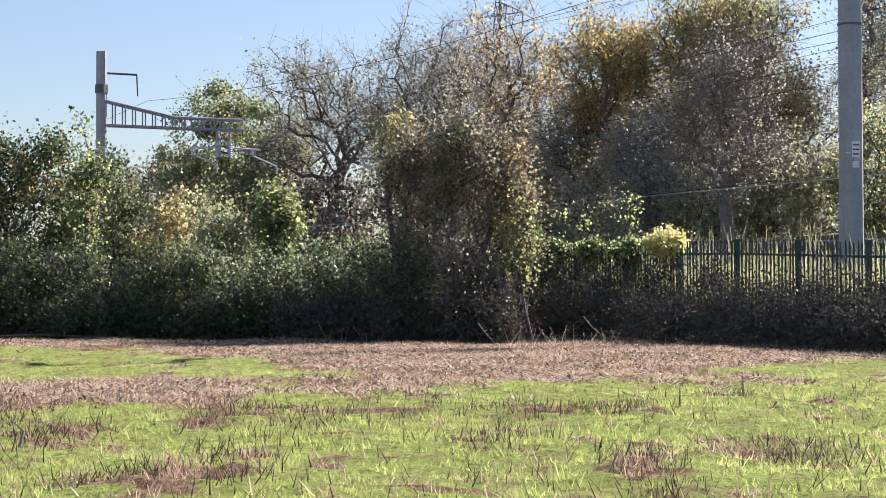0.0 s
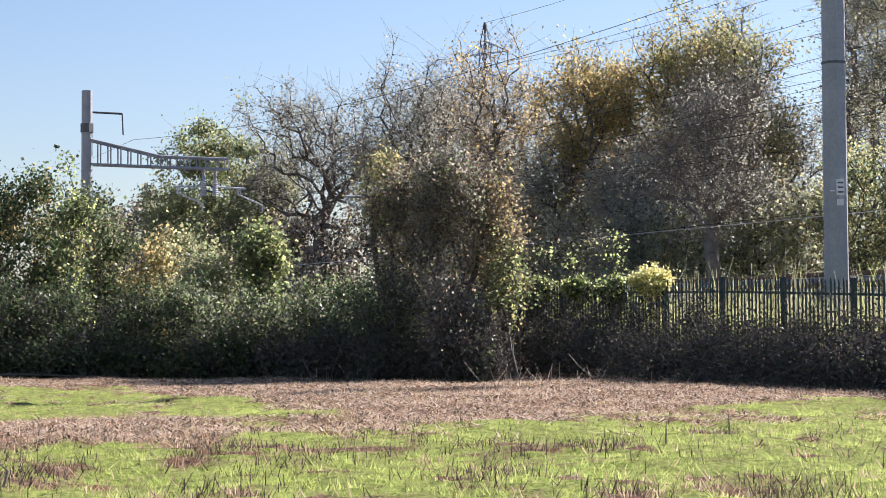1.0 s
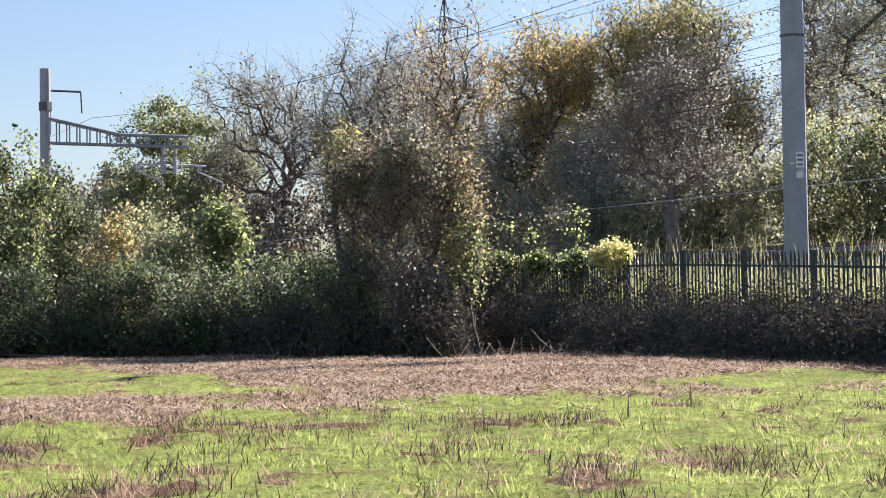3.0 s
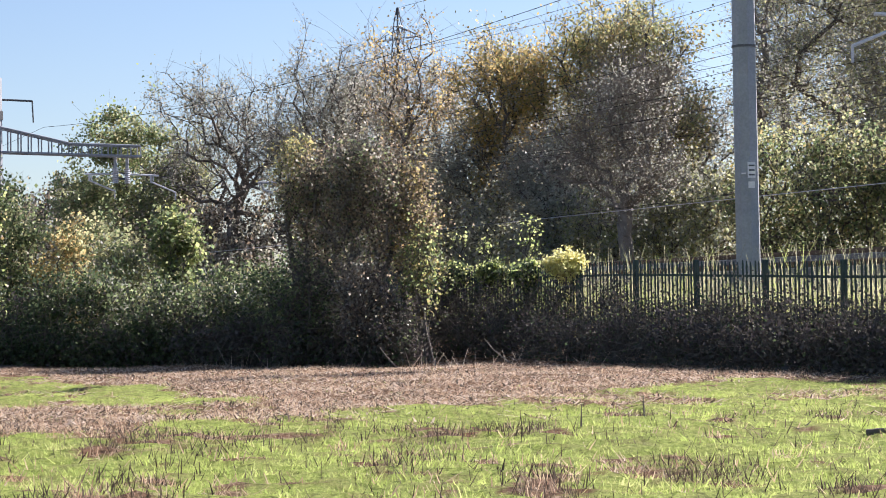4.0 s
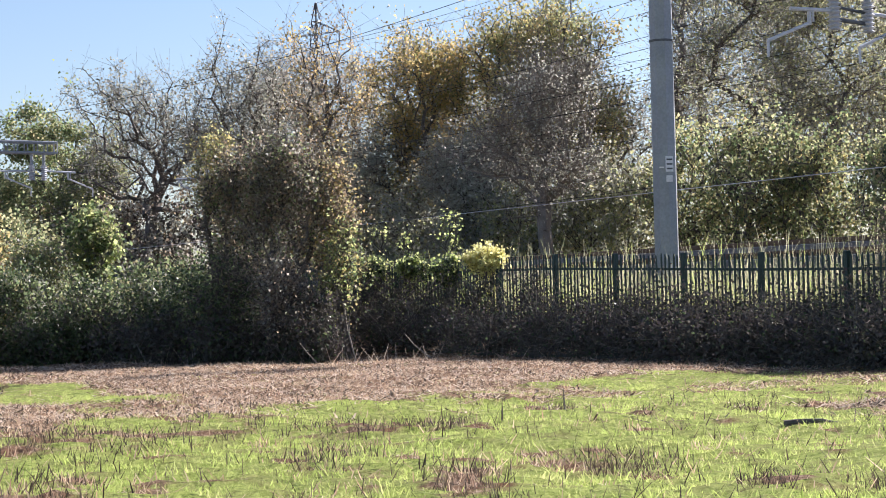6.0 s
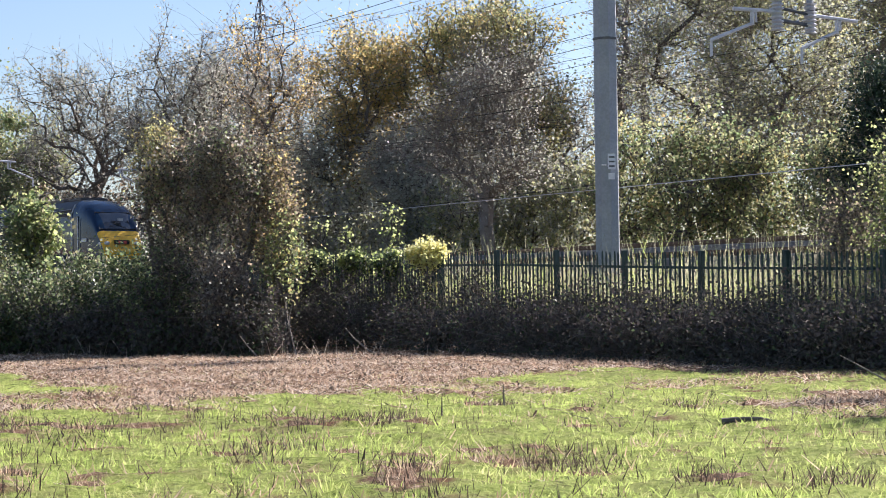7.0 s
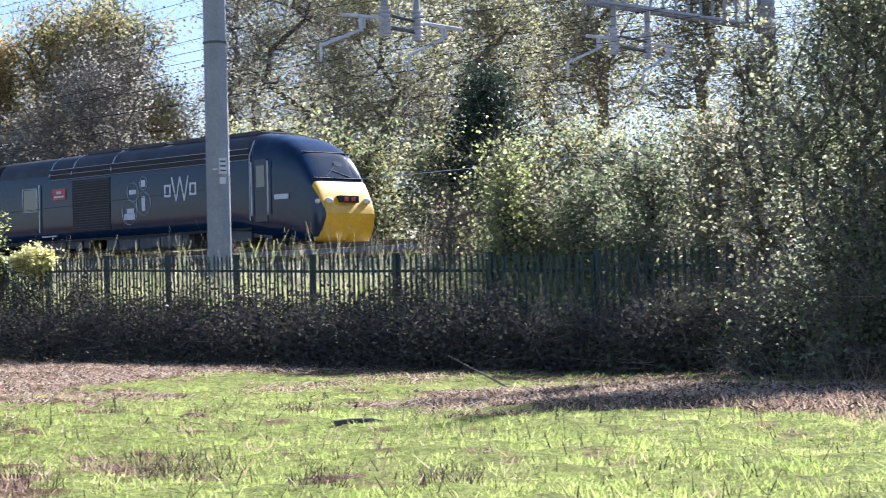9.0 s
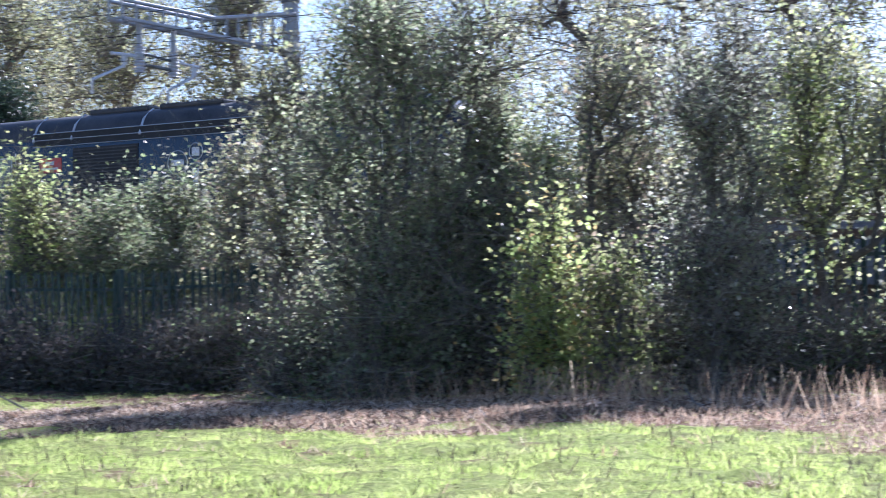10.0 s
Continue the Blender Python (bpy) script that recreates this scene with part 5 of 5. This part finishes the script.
    # louvred cantrail band
    side_box("cantrail_panel", 3.3, 14.4, 2.98, 3.34, M["grille"], root, "black louvred band under the roof", hw=1.325, proud=0.03)
    b = bmesh.new()
    for k in (-1, 1):
        for z in (2.98, 3.16, 3.34):
            bar(b, (-3.3, k * 1.365, z), (-14.4, k * 1.365, z), 0.012, 4)
    part("louvre_strip", b, M["silver_paint"], root, "thin pale louvre edges")
    for s0, s1 in ((3.4, 5.0), (5.6, 8.0), (8.4, 10.5), (10.9, 12.9)):
        b = bmesh.new()
        box(b, -s1, -0.75, 3.82, -s0, 0.75, 3.96, 0.04)
        g = part("roof_hatch", b, M["roof"], root)
        b = bmesh.new()
        for q in np.arange(s0 + 0.1, s1 - 0.05, 0.16):
            box(b, -q - 0.05, -0.65, 3.955, -q, 0.65, 3.985)
        part("louvre", b, M["grille"], g)
    b = bmesh.new()
    bmesh.ops.create_cone(b, cap_ends=True, segments=16, radius1=0.28, radius2=0.22, depth=0.18, matrix=Matrix.Translation((-7.0, 0, 3.98)))
    part("exhaust", b, M["grille"], root)
    # cooler grille
    gr = side_box("cooler_grille", 10.75, 13.0, 1.05, 2.88, M["grille"], root, "large black cooler grille", proud=0.008)
    for k in (-1, 1):
        for z in np.arange(1.1, 2.84, 0.09):
            b = bmesh.new()
            box(b, -12.95, min(k * 1.375, k * 1.392), z, -10.8, max(k * 1.375, k * 1.392), z + 0.03)
            part("slat", b, M["roof"], gr)
    # rear compartment
    win = side_box("van_window", 15.2, 16.05, 1.92, 2.7, M["glass"], root, "small square van window", proud=0.01)
    b = bmesh.new()
    for k in (-1, 1):
        y = k * 1.388
        for a, c in (((15.17, 1.89), (16.08, 1.89)), ((16.08, 1.89), (16.08, 2.73)), ((16.08, 2.73), (15.17, 2.73)), ((15.17, 2.73), (15.17, 1.89))):
            bar(b, (-a[0], y, a[1]), (-c[0], y, c[1]), 0.022, 6)
    part("window_frame", b, M["silver_paint"], win)
    b = bmesh.new()
    for k in (-1, 1):
        bar(b, (-15.0, k * 1.42, 1.1), (-15.0, k * 1.42, 2.85), 0.022, 8)
    part("handrail", b, M["white"], root)
    pl = side_box("nameplate", 13.4, 14.2, 2.25, 2.65, M["red"], root, "red nameplate with a pale bar", proud=0.02)
    side_box("plate_bars", 13.5, 14.1, 2.33, 2.39, M["white"], pl, proud=0.026)
    side_box("plate_shape", 13.65, 13.95, 2.46, 2.56, M["silver_paint"], pl, proud=0.026)
    # operator's sign as plain shapes: two open squares and four slanted bars
    for k in (-1, 1):
        b = bmesh.new()
        y0, y1 = min(k * 1.368, k * 1.378), max(k * 1.368, k * 1.378)
        cx = -6.85
        for q in (-1, 1):
            u = cx + q * 0.68
            box(b, u - 0.18, y0, 2.0, u - 0.10, y1, 2.42)
            box(b, u + 0.10, y0, 2.0, u + 0.18, y1, 2.42)
            box(b, u - 0.10, y0, 2.35, u + 0.10, y1, 2.42)
            box(b, u - 0.10, y0, 2.0, u + 0.10, y1, 2.07)
        for i, dx in enumerate((-0.33, -0.11, 0.11, 0.33)):
            sl = -0.11 if i % 2 == 0 else 0.11
            bmesh.ops.create_cube(b, size=1, matrix=Matrix.Translation((cx + dx, (y0 + y1) / 2, 2.25)) @ pose(0, 0, 0, 0, math.degrees(-math.atan2(sl, 0.4)) * -1, 0) @ Matrix.Diagonal((0.065, 0.01, 0.86, 1)))
        part("side_sign", b, M["white"], root, "white block sign on the body side")
    # round emblems: rings with pale shapes
    for k in (-1, 1):
        y = k * 1.376
        for cs, cz, r in ((9.65, 1.58, 0.42), (8.85, 1.85, 0.40), (9.45, 2.28, 0.32), (8.85, 2.55, 0.22)):
            b = bmesh.new()
            for i in range(28):
                a0, a1 = 2 * math.pi * i / 28, 2 * math.pi * (i + 1) / 28
                bar(b, (-cs + r * math.cos(a0), y, cz + r * math.sin(a0)), (-cs + r * math.cos(a1), y, cz + r * math.sin(a1)), 0.016, 4)
            em = part("emblem_ring", b, M["silver_paint"], root, "pale ring emblem")
        y0, y1 = min(k * 1.366, k * 1.380), max(k * 1.366, k * 1.380)
        for s0, s1, z0, z1 in ((9.35, 9.95, 1.33, 1.55), (9.4, 9.8, 1.55, 1.72), (8.76, 8.96, 1.6, 2.1), (9.25, 9.65, 2.2, 2.36), (8.74, 8.98, 2.43, 2.66)):
            b2 = bmesh.new()
            box(b2, -s1, y0, z0, -s0, y1, z1, 0.02)
            part("emblem_shape", b2, M["white"], em)
    side_box("number_bars", 1.45, 2.1, 1.62, 1.78, M["white"], root, "white number bars", hw=1.345, proud=0.012)
    side_box("step_plate", 14.0, 14.9, 0.92, 0.97, M["silver_paint"], root, proud=0.03)
    side_box("sole_bar", 3.2, 17.6, 0.70, 0.78, M["grille"], root, proud=0.01)
    b = bmesh.new()
    box(b, -11.2, -1.25, 0.28, -6.6, 1.25, 0.74, 0.06)
    for s in (6.9, 8.1, 9.3, 10.5):
        box(b, -s - 0.5, -1.3, 0.34, -s, 1.3, 0.66, 0.03)
    part("fuel_tank", b, M["dark_steel"], root, "grimy underfloor tanks")
    bogie(root, 3.9)
    bogie(root, 14.2)
    return root


def coach(name="railway_coach"):
    root = empty(name, 0, RUN, RAIL, "dark blue-green railway coach behind the locomotive", "railway coach", "coaches of the train")
    st = [0.0, 0.08, 0.3, 2, 6, 10, 14, 18, 20, 22.6, 22.82, 22.9]

    def ring(s):
        R = section(5.0)
        k = 0.97 if s in (0.0, 22.9) else 1.0
        return [(y * k, z * (1 if k == 1 else 0.985)) for y, z in R]
    shell("body_shell", lambda s, y, z: z < 3.1, M["navy"], root, st, ring)
    shell("roof", lambda s, y, z: z >= 3.1, M["roof"], root, st, ring, "dark grey coach roof")
    for s in (0.0, 22.9):
        R = ring(s)
        link_mesh("end_wall", [(-s, y, z) for y, z in R], [list(range(len(R)))], M["roof"], root)
    for i in range(9):
        s = 2.5 + i * 2.05
        side_box("window", s, s + 1.55, 1.85, 2.72, M["glass"], root, proud=0.008, bevel=0.0)
    for s in (0.6, 21.5):
        d = side_box("door", s, s + 0.8, 0.95, 3.0, M["navy"], root, proud=0.014)
        side_box("door_window", s + 0.15, s + 0.65, 2.0, 2.7, M["glass"], d, proud=0.02)
    bogie(root, 3.6)
    bogie(root, 19.2)
    b = bmesh.new()
    box(b, -15.5, -1.2, 0.3, -7.5, 1.2, 0.74, 0.05)
    part("underfloor_case", b, M["dark_steel"], root)
    return root


loco = power_car()
coaches = [coach()]
for i in range(2):
    coaches.append(copy_thing(coaches[0], pose(0, RUN, RAIL)))


def nose_x(t):
    return -43.4 + 22.5 * (t - 9.0)


def motions():
    times = [0.0, 2.5, 5.0, 7.5, 10.0]
    walk(loco, [(t, pose(nose_x(t), RUN, RAIL)) for t in times])
    for i, c in enumerate(coaches):
        walk(c, [(t, pose(nose_x(t) - 18.3 - 23.5 * i, RUN, RAIL)) for t in times])


motions()
